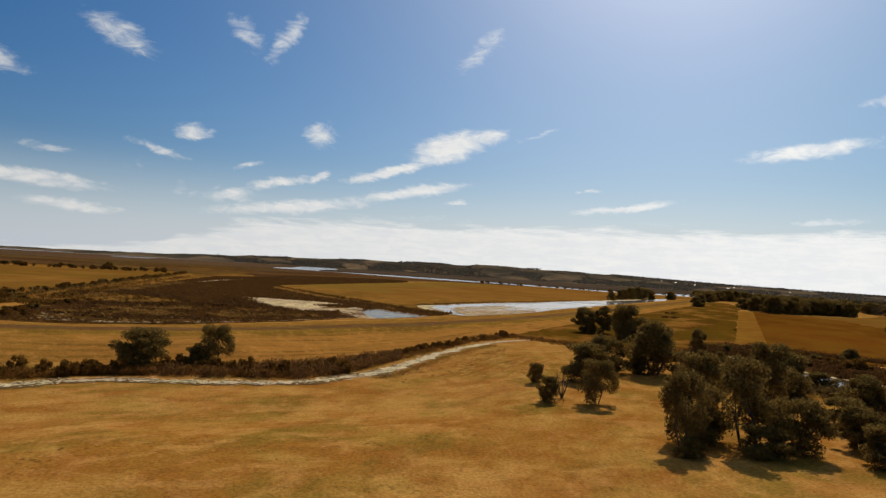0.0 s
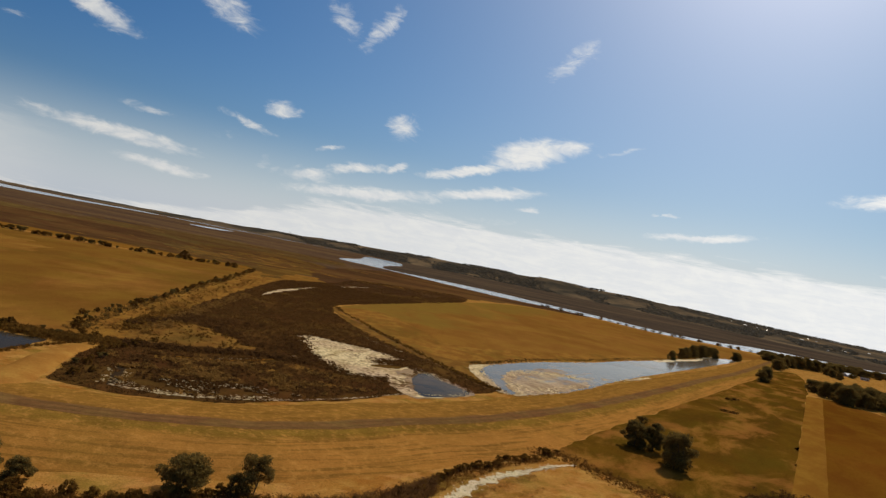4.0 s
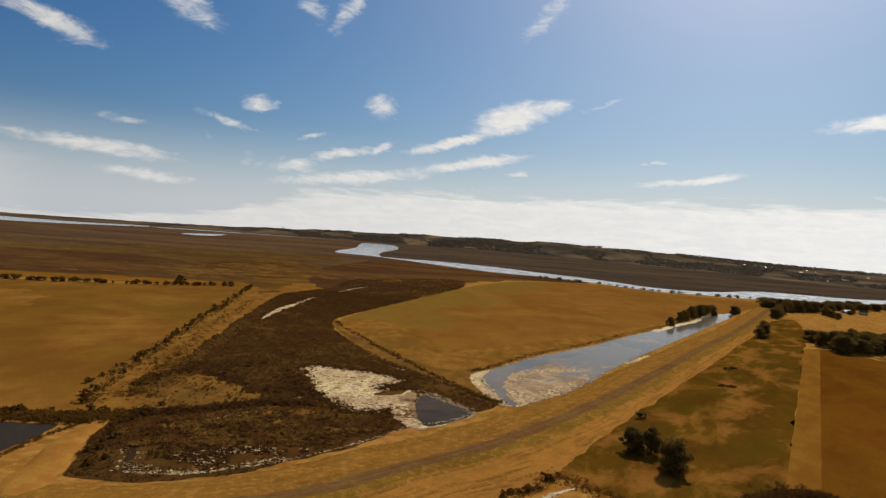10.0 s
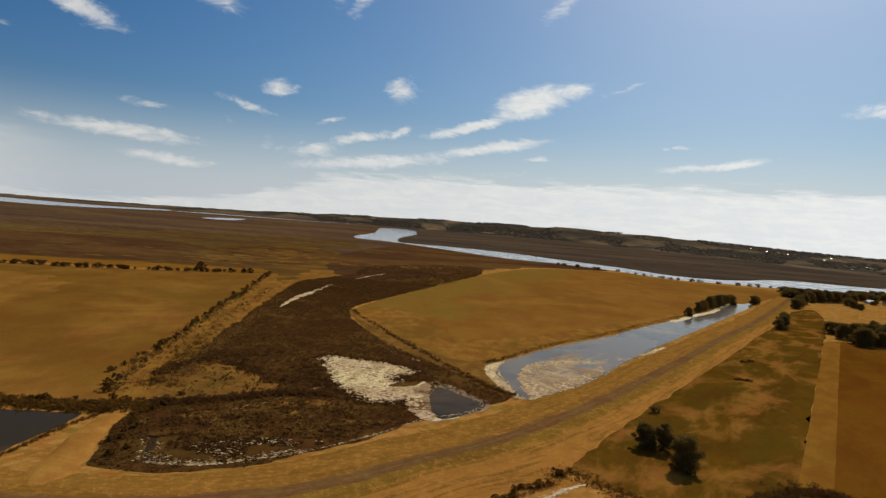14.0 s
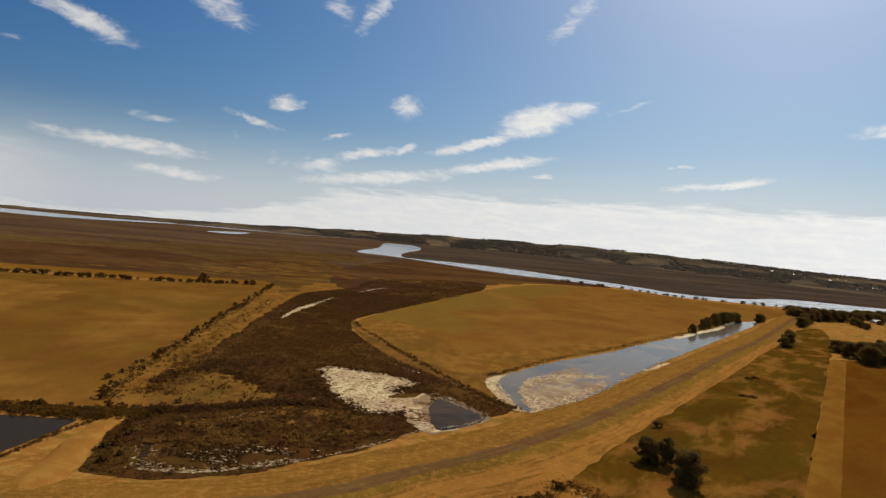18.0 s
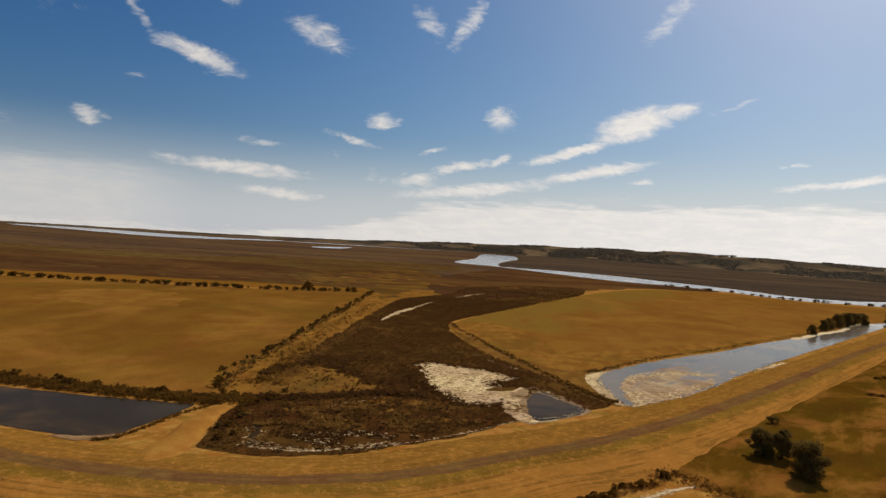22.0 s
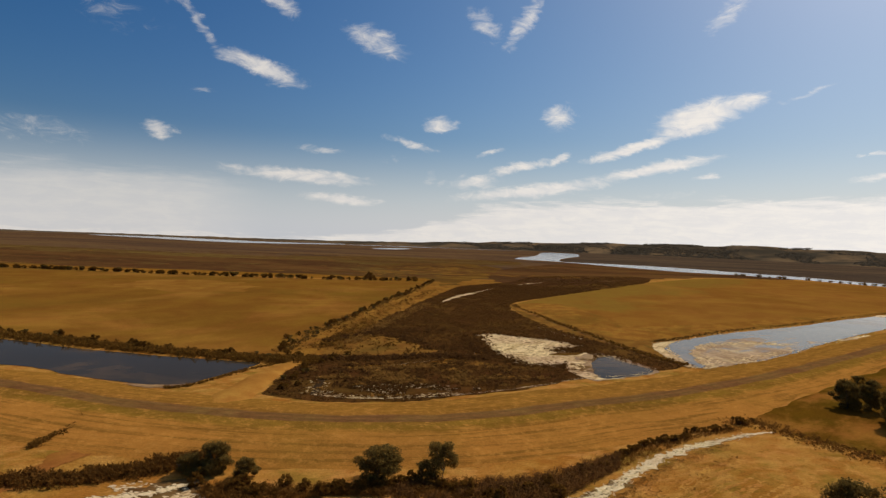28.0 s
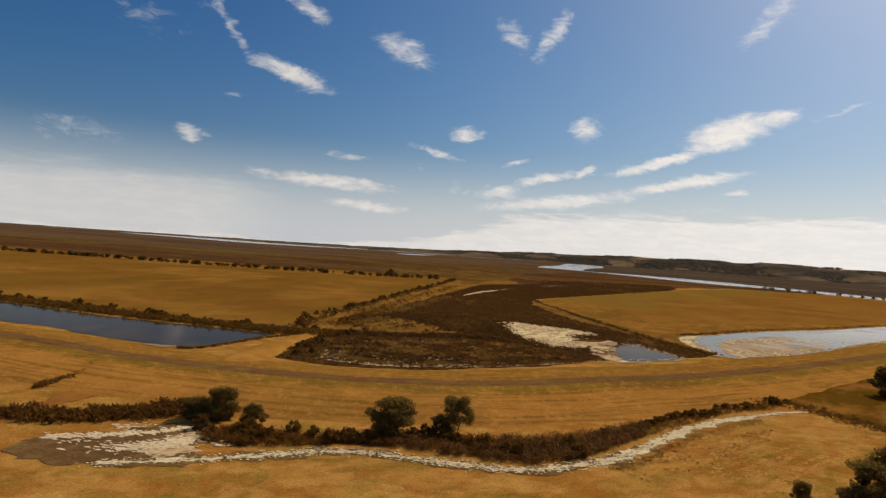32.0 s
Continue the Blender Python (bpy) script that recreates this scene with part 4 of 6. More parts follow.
patch("lake", [(-1280, 2950), (-1000, 3050), (-620, 3350), (-430, 3560), (-800, 3500), (-1200, 3350)], 0.13, M_LAKE, 20, 120, 10, label="thin far arm of the lake", category="lake")
patch("lagoon", [(-780, 2060), (-690, 1880), (-680, 2060), (-770, 2400)], 0.14, M_LAKE, 12, 80, 8, label="small distant lagoon", category="lake")
patch("lagoon", [(-700, 2330), (-640, 2900), (-560, 3400), (-620, 3100)], 0.14, M_LAKE, 12, 80, 8, label="narrow distant lagoon", category="lake")
STREAM = [(25.2, 104.2), (21.4, 101.4), (16.6, 96.2), (11.6, 90), (6.6, 81.6), (3.8, 75), (1.6, 70.2), (-0.8, 66.8), (-3.4, 64), (-6.4, 61.6), (-9.8, 60.5), (-13.4, 59.9), (-17, 59.7), (-20.6, 59.2), (-24, 57.5), (-27, 54.8), (-31.7, 50.9), (-38, 46)]


ribbon("stream_mud", STREAM[5:], 2.0, 0.07, M_MUD, 0.8, "wet grey-brown mud of the stream bed", "stream")
ribbon("stream", STREAM[2:8], 1.2, 0.115, M_CRUST, 1.4, "dried stream bed of pale salt and mud", "stream")
ribbon("stream_thread", STREAM[:3], 0.6, 0.112, M_CRUST, 1.3, "thin upper end of the salty stream bed", "stream")
ribbon("stream_thread", STREAM[7:], 0.7, 0.112, M_CRUST, 1.7, "broken thread of white salt along the stream", "stream")
patch("salt_sheet", [(-39.2, 50.4), (-37.6, 52.6), (-38, 55.6), (-36, 56.4), (-35.2, 54.4), (-33, 53.2), (-34.8, 50.4)], 0.12, M_SALT, 1.5, 1.1, 16, label="white sheet of salt on the mud", category="mudflat")
patch("stream_head", [(-47, 49.5), (-42.5, 52.5), (-41, 57.5), (-38, 59), (-34.5, 55), (-33.5, 49.5), (-38, 46), (-45, 45)], 0.08, M_MUD, 2.0, 3, 10, label="wide salty mud at the stream's head", category="mudflat")
patch("creek_bank", [(49, 98), (54.5, 99), (60, 92), (62, 82), (61, 74), (66, 69), (78, 64.5), (84, 56), (70, 52), (60, 56), (55, 54), (50, 55), (47, 60), (46.2, 70), (47.6, 84)], 0.07, M_MARSH, 1.6, 3, 10, label="dark reddish mud banks of the creek", category="mudflat")
_, CREEK = patch("creek", [(51.4, 88), (52, 81), (54.2, 75), (55.6, 70), (57.6, 66), (60.4, 62.6), (59.4, 60.2), (55.6, 58.6), (52.6, 58.6), (50.8, 61), (49.6, 65), (49.2, 69.5), (49.9, 76), (50.6, 83)], 0.10, M_CREEK, 1.3, 2.0, 12, label="narrow creek reflecting blue sky", category="creek")
patch("creek_mud", [(58, 66), (64, 64.5), (82, 60), (90, 44), (66, 38), (52, 50), (51, 58), (57, 60)], 0.06, M_MARSH, 1.5, 5, 8, label="reddish brown mud flat by the creek", category="mudflat")


# ---- the levee with its track ----
TRACK = [(330, 623), (236, 466), (165.2, 350.8), (122.5, 286), (91.2, 236.3), (53.7, 178.2), (31.7, 146.1), (23.6, 135.7), (16.7, 126.7), (5.3, 114.2), (-4.1, 105.6), (-12, 97.3), (-21.5, 90), (-32.8, 84.9), (-43.5, 82), (-51.5, 81.1), (-60, 80.4), (-70, 80.6), (-94, 83), (-130, 82), (-200, 78)]


def sweep(name, pts, profile, mat, label="", category="", bumps=0.08, ragged_edge=0.9):
    """profile: (offset to the left of travel, height) pairs, or a function of the point and of the share of the way that gives them."""
    line = spline(pts, 10, False)
    verts, faces, lanes, run = [], [], [], 0.0
    for i, p in enumerate(line):
        run += float(np.linalg.norm(p - line[max(i - 1, 0)]))
        d = line[min(i + 1, len(line) - 1)] - line[max(i - 1, 0)]
        d /= np.linalg.norm(d)
        s = np.array((-d[1], d[0]))
        row = profile(p, i / (len(line) - 1)) if callable(profile) else profile
        k = len(row)
        for j, (o, h) in enumerate(row):
            q = p + s * (o + (ragged_edge * noise.noise(Vector((p[0] / 6, p[1] / 6, j))) if j in (0, k - 1) else 0))
            lanes.append((run, o, 0.0))
            verts.append((q[0], q[1], h + bumps * noise.noise(Vector((q[0] / 4, q[1] / 4, 2)))))
    for i in range(len(line) - 1):
        for j in range(k - 1):
            faces.append((i * k + j, i * k + j + 1, (i + 1) * k + j + 1, (i + 1) * k + j))
    ob = link_mesh(name, verts, [f[::-1] for f in faces], mat)
    lane = ob.data.attributes.new("lane", "FLOAT_VECTOR", "POINT")
    lane.data.foreach_set("vector", np.array(lanes).ravel())
    for f in ob.data.polygons:
        f.use_smooth = True
    return tagged(ob, label, category, kind="structure")


def levee_row(p, u):
    """The levee is broader on its south side in the west."""
    south = float(np.interp(p[0], [-120, -30, 0, 14, 25, 40], [20, 20, 18, 16, 12, 10.5]))
    north = float(np.interp(p[0], [-120, -60, -40, 0, 60], [11, 11.5, 11.5, 13.5, 12.5]))
    return [(south, -0.1), (0.85 * south, 0.12), (0.55 * south, 0.38), (3.4, 0.58), (1.9, 0.6), (-1.9, 0.6), (-3.4, 0.58), (-0.6 * north, 0.36), (-north, -0.1)]


def spit_row(p, u):
    w = 3.5 - 2.2 * u
    return [(-w, -0.05), (-0.72 * w, 0.28), (-0.2 * w, 0.42), (0.35 * w, 0.40), (0.75 * w, 0.25), (w, -0.05)][::-1]


sweep("levee", TRACK, levee_row, M_LEVEE, "grassed earth levee with a worn farm track", "levee")
sweep("farm_track", TRACK, [(-1.8, 0.618), (-1.1, 0.65), (1.1, 0.65), (1.8, 0.618)][::-1], M_TRACK, "worn grey-brown farm track along the levee crest", "track", 0.08, 0.5)
for side in (-0.8, 0.85):
    sweep("wheel_rut", TRACK, [(side - 0.3, 0.668), (side, 0.664), (side + 0.3, 0.668)][::-1], M_RUT, "bare wheel rut along the levee crest", "track", 0.08, 0.15)
sweep("levee_spit", [(-53, 85), (-56.2, 98), (-58.7, 111), (-59, 119), (-58.2, 127)], spit_row, M_PALE, "bare earthen spit between pond and marsh", "levee", 0.1, 0.5)
BRANCH = [(-68, 82.5), (-61.5, 76.6), (-57, 66.7), (-54.5, 57.3), (-54, 44)]
ribbon("branch_track", BRANCH, 3.0, 0.1, M_DIRT, 0.6, "faint dirt track leaving the levee", "track")


# ---- far hills ----
def crest(az):
    """Height of the far ridge by bearing, degrees to the left of +y."""
    return float(np.interp(az, [-75, -48, -38, -30, -25, -18, -9, 0, 10, 20, 30, 45, 75], [18, 22, 32, 43, 55, 74, 80, 68, 47, 20, 10, 7, 7]))


def foot(az):
    return float(np.interp(az, [-75, -45, -30, -20, -10, 15, 30, 75], [1300, 1500, 1900, 2600, 3700, 4000, 4100, 4100]))


def build_hills():
    seg, steps = 300, 16
    verts, faces = [], []
    for k in range(seg + 1):
        az = 78 - 156 * k / seg
        t, r0 = radians(az), foot(az)
        for j in range(steps + 1):
            u = j / steps
            r = r0 + (4600 - r0) * u
            h = crest(az) * (u * u * (3 - 2 * u)) * (1 + 0.16 * noise.noise(Vector((az / 3.1, u * 3, 0)))) + 4 * u * noise.noise(Vector((az * 1.7, u * 9, 4)))
            if j == steps:
                h = -5
                r += 200
            verts.append((-r * math.sin(t), r * math.cos(t), h))
    for k in range(seg):
        for j in range(steps):
            a = k * (steps + 1) + j
            faces.append((a, a + 1, a + steps + 2, a + steps + 1))
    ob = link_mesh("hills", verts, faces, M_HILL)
    for f in ob.data.polygons:
        f.use_smooth = True
    tagged(ob, "long low ridge of paddocks and dark woods", "hills", kind="structure")


def hill_at(az, u):
    r0 = foot(az)
    r = r0 + (4600 - r0) * u
    t = radians(az)
    return -r * math.sin(t), r * math.cos(t), crest(az) * (u * u * (3 - 2 * u))


build_hills()


# ---- trees and bushes ----
def crown_mesh(name, rng, clumps_n, leaves, leaf, shape, mat):
    """Leaf sprays in uneven clumps inside a unit-high form. shape: (low, high, radius)."""
    low, high, rad = shape
    cents = []
    for i in range(clumps_n):
        a, h = rng.uniform(0, 2 * np.pi), rng.uniform(0, 1) ** 0.8
        r = rad * math.sqrt(rng.uniform(0.05, 1)) * math.sin(math.pi * (0.22 + 0.68 * h)) ** 0.7
        cents.append((r * math.cos(a), r * math.sin(a), low + (high - low) * h, rng.uniform(0.5, 1.0)))
    C = np.array(cents)
    n = clumps_n * leaves
    c = np.repeat(C, leaves, 0)
    d = rng.normal(0, 1, (n, 3))
    d /= np.linalg.norm(d, axis=1)[:, None]
    p = c[:, :3] + d * (rad * 0.42 * c[:, 3:4]) * rng.uniform(0.45, 1.05, (n, 1)) * np.array((1, 1, 0.75))
    ax = rng.normal(0, 1, (n, 3))
    ax /= np.linalg.norm(ax, axis=1)[:, None]
    bx = np.cross(ax, rng.normal(0, 1, (n, 3)))
    bx /= np.linalg.norm(bx, axis=1)[:, None]
    s = leaf * rng.uniform(0.6, 1.4, (n, 1))
    v = np.stack([p - ax * s, p + bx * s * 0.45, p + ax * s, p - bx * s * 0.45], 1).reshape(-1, 3)
    me = bpy.data.meshes.new(name)
    me.vertices.add(len(v))
    me.vertices.foreach_set("co", v.ravel())
    me.loops.add(len(v))
    me.loops.foreach_set("vertex_index", np.arange(len(v), dtype=np.int32))
    me.polygons.add(n)
    me.polygons.foreach_set("loop_start", np.arange(0, len(v), 4, dtype=np.int32))
    me.update(calc_edges=True)
    me.materials.append(mat)
    return me, C


def tube(bm, a, b, r0, r1, n=6):
    a, b = Vector(a), Vector(b)
    z = (b - a).normalized()
    x = z.orthogonal().normalized()
    y = z.cross(x)
    ring = [[bm.verts.new(o + (x * math.cos(2 * math.pi * k / n) + y * math.sin(2 * math.pi * k / n)) * r) for k in range(n)] for o, r in ((a, r0), (b, r1))]
    for k in range(n):
        bm.faces.new((ring[0][k], ring[0][(k + 1) % n], ring[1][(k + 1) % n], ring[1][k]))
    bm.faces.new(ring[1])


def make_tree(name, seed, clumps_n, leaves, leaf, shape, mat, stems, thick, label, category):
    rng = np.random.default_rng(seed)
    root = new(name)
    me, C = crown_mesh("crown", rng, clumps_n, leaves, leaf, shape, mat)
    crown = new("crown", me)
    crown.parent = root
    bm = bmesh.new()
    fork = max(shape[0] * 0.75, 0.12)
    for s in range(stems):
        a = 2 * math.pi * s / stems + rng.uniform(0, 1)
        lean = (0.06 if stems == 1 else 0.16) * shape[2] * 2
        top = (lean * math.cos(a), lean * math.sin(a), fork + 0.12)
        tube(bm, (0.03 * math.cos(a) * (stems > 1), 0.03 * math.sin(a) * (stems > 1), -0.03), top, thick, thick * 0.65)
        for c in C[s::stems][:5]:
            mid = Vector(top).lerp(Vector(c[:3]), 0.55) + Vector((0, 0, -0.02))
            tube(bm, top, mid, thick * 0.55, thick * 0.35, 5)
            tube(bm, mid, c[:3], thick * 0.35, thick * 0.12, 4)
    part("trunk", bm, M_BARK, root, "grey-brown branching trunk")
    tagged(root, label, category)
    return root


TREES = [
    make_tree("tree", 11, 46, 250, 0.026, (0.04, 0.86, 0.46), M_LEAF, 2, 0.022, "dark green wattle tree with a broad crown", "tree"),
    make_tree("tree", 12, 46, 250, 0.027, (0.03, 0.82, 0.52), M_LEAF, 3, 0.02, "dark green many-stemmed tree with an uneven crown", "tree"),
    make_tree("tree", 13, 40, 240, 0.026, (0.05, 0.88, 0.36), M_LEAF, 1, 0.026, "tall narrow dark green tree", "tree"),
    make_tree("tree", 14, 24, 170, 0.022, (0.52, 0.92, 0.46), M_LEAF, 2, 0.02, "umbrella-shaped gum tree on a bare trunk", "tree"),
    make_tree("tree", 15, 38, 210, 0.024, (0.09, 0.88, 0.47), M_LEAF, 3, 0.016, "olive green wattle with an open crown on bare limbs", "tree"),
]
BUSHES = [
    make_tree("bush", 21, 16, 110, 0.07, (0.12, 0.85, 0.55), M_LEAF_B, 3, 0.02, "olive brown rounded bush", "bush"),
    make_tree("bush", 22, 15, 110, 0.07, (0.10, 0.80, 0.65), M_LEAF_B, 3, 0.02, "low spreading olive bush", "bush"),
    make_tree("bush", 23, 15, 110, 0.065, (0.15, 0.9, 0.42), M_LEAF, 3, 0.02, "dark green upright bush", "bush"),
]
used = set()


def plant(kinds, which, x, y, height, wide, turn, z=0.0, group="", label=""):
    """Sets a tree of that height and crown width; the first of each kind is moved, the rest are copies."""
    src = kinds[which]
    w = {0: 0.46, 1: 0.52, 2: 0.36, 3: 0.46, 4: 0.48}[which] if kinds is TREES else (0.55, 0.65, 0.42)[which]
    sx = wide / (2 * w * 1.3)
    m = pose(x, y, z, 0, 0, turn) @ Matrix.Diagonal((sx, sx, height, 1))
    if src.name in used:
        k = src.scale
        ob = copy_thing(src, m @ Matrix.Diagonal((1 / k[0], 1 / k[1], 1 / k[2], 1)))
    else:
        used.add(src.name)
        src.matrix_basis = m
        ob = src
    return tagged(ob, label, group=group)


# the two trees by the stream, the copse and the single trees; kind, x, y, height, crown width
SINGLE = [
    (1, -20.6, 65.8, 4.2, 6.8), (4, -14.8, 68.6, 4.3, 5.0), (1, -16.4, 67.6, 2.2, 3.0), (1, -37.6, 62, 3.6, 4.8), (1, -39.6, 60.6, 2.4, 4.0), (0, -33.8, 61.8, 2.4, 3.8),
    (1, 15.6, 64, 2.0, 2.2), (1, 14.2, 54.6, 2.2, 2.4), (4, 18.1, 54.2, 3.6, 4.2), (1, 20.8, 65.5, 4.0, 6.2), (0, 25.4, 72.4, 4.2, 6.2),
    (0, 30.8, 72, 6.2, 7.6), (2, 44.9, 89.8, 4.3, 2.8), (4, 19.0, 41.6, 4.7, 4.4), (4, 23.4, 42.6, 5.6, 6.0), (1, 26.4, 41.2, 3.6, 4.4), (1, 18.4, 39.6, 1.2, 2.6), (1, 23.4, 40.2, 1.9, 4.4), (1, 21, 43.4, 2.4, 4.4),
]
SINGLE += [
    (4, 34.8, 57.8, 5.4, 5.4), (2, 37.5, 70.6, 3.2, 2.3), (2, 44.8, 74.3, 3.2, 2.4), (1, 31.2, 62.5, 3.6, 5.5), (4, 26.3, 54, 4.6, 5.8),
    (0, 40.8, 125.6, 5.0, 6.4), (2, 44.2, 125, 5.4, 4.8), (1, 44.5, 114.5, 6.6, 7.4), (1, 45.5, 118.5, 5.4, 5.0), (3, 81, 94.5, 8.2, 7.6), (1, 70.5, 72.2, 5.6, 8.0),
    (0, 42.4, 56, 3.2, 5.2), (1, 36, 43, 3.7, 7.5), (0, 46, 48.5, 2.8, 7.5), (1, 73.3, 86.6, 2.4, 5.2), (0, 66.4, 88.2, 2.8, 4.0), (1, 39.2, 77.5, 2.6, 3.4),
]
SINGLE += [
    (1, 41.5, 65.2, 4.2, 6.4), (0, 38.4, 61.4, 3.0, 5.2), (1, 34.5, 48.2, 2.6, 5.0), (0, 31.6, 42.6, 2.8, 4.6), (1, 30, 38.6, 2.6, 4.4), (1, 46, 66.5, 2.0, 3.6), (1, 49, 55.5, 2.2, 4.2), (1, 40.5, 40.5, 3.6, 6.5), (0, 47, 41.5, 3.8, 6.5), (1, 53, 45, 2.6, 7.0), (1, 59, 48, 2.2, 7.0), (1, 44.5, 52.5, 2.4, 4.6),
]
for i, (k, x, y, h, w) in enumerate(SINGLE):
    plant(TREES, k, x, y, h, w, 47 * i, group="trees by the stream and creek")
FAR_TREES = [
    (0, 135, 364, 5.4, 7), (1, 150, 390, 6.6, 7), (0, 157, 400, 7, 7.5), (1, 170, 422, 8.6, 9), (0, 178, 431, 9, 10), (1, 188, 445, 8.4, 13), (0, 198, 457, 7.6, 12), (1, 223, 477, 6.8, 9), (0, 228, 483, 6.4, 8),
    (1, 172, 337, 6, 8), (0, 177, 343, 7.4, 8), (1, 182, 353, 8, 9), (0, 187, 362, 7.4, 8), (1, 250, 470, 8, 11), (0, 258, 482, 9, 12), (1, 268, 498, 9, 11), (0, 282, 518, 8.5, 10), (1, 238, 505, 3, 8),
]
FAR_TREES += [
    (0, 300, 545, 10, 16), (1, 312, 553, 11, 17), (0, 324, 560, 11, 17), (1, 335, 565, 10.5, 16), (0, 345, 560, 9, 13), (1, 330, 540, 7, 12), (0, 322, 520, 6.5, 10), (1, 318, 505, 5.5, 8), (1, 352, 580, 9, 14), (0, 372, 572, 4, 10), (1, 392, 585, 4.5, 10),
]
for i, (k, x, y, h, w) in enumerate(FAR_TREES):
    plant(TREES, k, x, y, h, w, 61 * i, group="trees at the pond's far end")
rng = np.random.default_rng(5)
for i in range(46):
    u, v = rng.uniform(0, 1), rng.uniform(0, 1) ** 1.3
    plant(TREES, int(rng.integers(0, 2)), 190 + 50 * u + 10 * v + rng.normal(0, 2), 300 + 14 * u + 40 * v * (1 - 0.5 * u) + rng.normal(0, 3), rng.uniform(6, 9.5), rng.uniform(9, 13), 50 * i, group="dark copse")


def tree_row(pts, count, heights, wide, jitter, group):
    line = np.array(spline(pts, 12, False))
    for i in range(count):
        p = line[int(i * (len(line) - 1) / max(count - 1, 1))] + rng.normal(0, jitter, 2)
        plant(TREES, int(rng.integers(0, 2)), p[0], p[1], rng.uniform(*heights), rng.uniform(*wide), 50 * i, group=group)


tree_row([(352, 420), (308, 352), (306, 318), (284, 280), (312, 266)], 40, (6, 9), (11, 16), 9, "distant tree line")
tree_row([(200, 186), (204, 170), (216, 158)], 9, (4, 6), (7, 11), 4, "distant tree line")
tree_row([(690, 800), (850, 860), (1100, 1000), (1500, 1230)], 60, (9, 13), (20, 32), 12, "trees along the river")
tree_row([(310, 585), (345, 600), (420, 640), (520, 690), (660, 770)], 52, (6, 9), (13, 21), 9, "trees along the river")


def bush_row(pts, spacing, heights, width, jitter, group, kinds=(0, 1, 2)):
    line = np.array(spline(pts, 12, False))
    d = np.r_[0, np.cumsum(np.hypot(*np.diff(line, axis=0).T))]
    s, i = 0.0, 0
    while s < d[-1]:
        x, y = np.interp(s, d, line[:, 0]), np.interp(s, d, line[:, 1])
        h = rng.uniform(*heights)
        plant(BUSHES, int(rng.choice(kinds)), x + rng.normal(0, jitter), y + rng.normal(0, jitter), h, h * width * rng.uniform(0.8, 1.3), 40 * i, group=group)
        s += spacing * rng.uniform(0.45, 1.6)
        i += 1


bush_row([(-430, 300), (-311, 331), (-256, 343), (-226, 353), (-198, 362), (-172, 373), (-149, 389), (-121, 406)], 2.7, (1.5, 3.2), 1.7, 1.0, "bush row along the field")
plant(BUSHES, 0, -157, 412, 4.5, 7, 20, group="bush row along the field")
bush_row([(-115, 418), (-99, 320), (-90.5, 257), (-83, 212), (-78, 177), (-74, 148), (-68, 130)], 3.4, (0.7, 1.6), 1.6, 0.9, "bushes along the field's edge")
bush_row([(-165, 125), (-127, 124), (-100, 123), (-80, 123), (-66, 124), (-58, 128)], 3.2, (0.8, 1.8), 1.6, 1.4, "bushes on the pond's bank")
bush_row([(140, 838), (215, 770), (250, 705), (320, 700), (420, 715)], 11, (2, 4), 2.0, 3, "bushes on the river bank")
bush_row([(54, 103), (60, 97), (63.5, 87), (62.5, 77), (66, 71), (74, 68), (92, 64)], 2.4, (0.9, 2.2), 1.8, 1.8, "scrub along the creek")
bush_row([(47, 96), (48.5, 86), (46, 78)], 2.6, (0.6, 1.4), 1.7, 1.0, "scrub along the creek")
bush_row([(-50.5, 100), (-53, 108), (-54.8, 116), (-54.5, 127), (-52, 134)], 2.6, (0.6, 1.2), 1.7, 0.8, "bushes by the spit")
for x, y in ((106.5, 230.5), (110, 233), (91, 198.5), (93.5, 198)):
    plant(BUSHES, 1, x, y, 0.7, 3.6, 3 * x, group="low shrubs in the pasture")
bush_row([(-36.5, 58), (-30, 58.4), (-24, 61.2), (-18, 64.4), (-12, 65.4), (-6, 67.4), (-2, 71)], 1.25, (0.9, 1.6), 1.35, 0.8, "bushes among the reeds", (0, 1))
bush_row([(-1, 76), (2.4, 81.5), (7, 89.5), (13, 98), (20, 104.5)], 1.0, (0.5, 1.0), 1.7, 0.5, "bushes among the reeds", (0, 1))
bush_row([(20.5, 108.5), (24.5, 109.5)], 2.0, (0.5, 0.9), 1.9, 0.6, "bushes at the pasture corner", (0, 1))
plant(BUSHES, 2, 50.8, 152.5, 1.6, 3.4, 0, group="single bushes")
plant(BUSHES, 1, 21, 107, 1.2, 2.0, 0, group="single bushes")


# ---- scrub, reeds and grass, past counting ----
def hull(cx, cy, rx, ry, turn):
    a = np.linspace(0, 2 * np.pi, 24, endpoint=False)
    c, s = math.cos(radians(turn)), math.sin(radians(turn))
    return [(cx + rx * math.cos(t) * c - ry * math.sin(t) * s, cy + rx * math.cos(t) * s + ry * math.sin(t) * c) for t in a]


LICK = hull(-31, 107.5, 13, 4.2, 28)
holes = [WHITE, POOL, SLIT, LICK, CLEARING, hull(-46, 104.5, 2.2, 8, 17), hull(0, 144, 4.2, 13, -12)]
near = fill_points(RNG, MARSH, 150000, holes, 0.7, 10, -0.45)
near = near[near[:, 1] < 420]
clumps("marsh_scrub", near, 0.02, (0.3, 0.62), M_SCRUB, RNG, 7, 0.7, "dense low brown marsh scrub", "scrub", leafy=0.8, soft=0.55)
rim = np.array(WHITE)[RNG.integers(0, len(WHITE), 1500)] + RNG.normal(0, 1.3, (1500, 2))
rim = rim[~((rim[:, 0] > -7) & (rim[:, 1] < 161))]
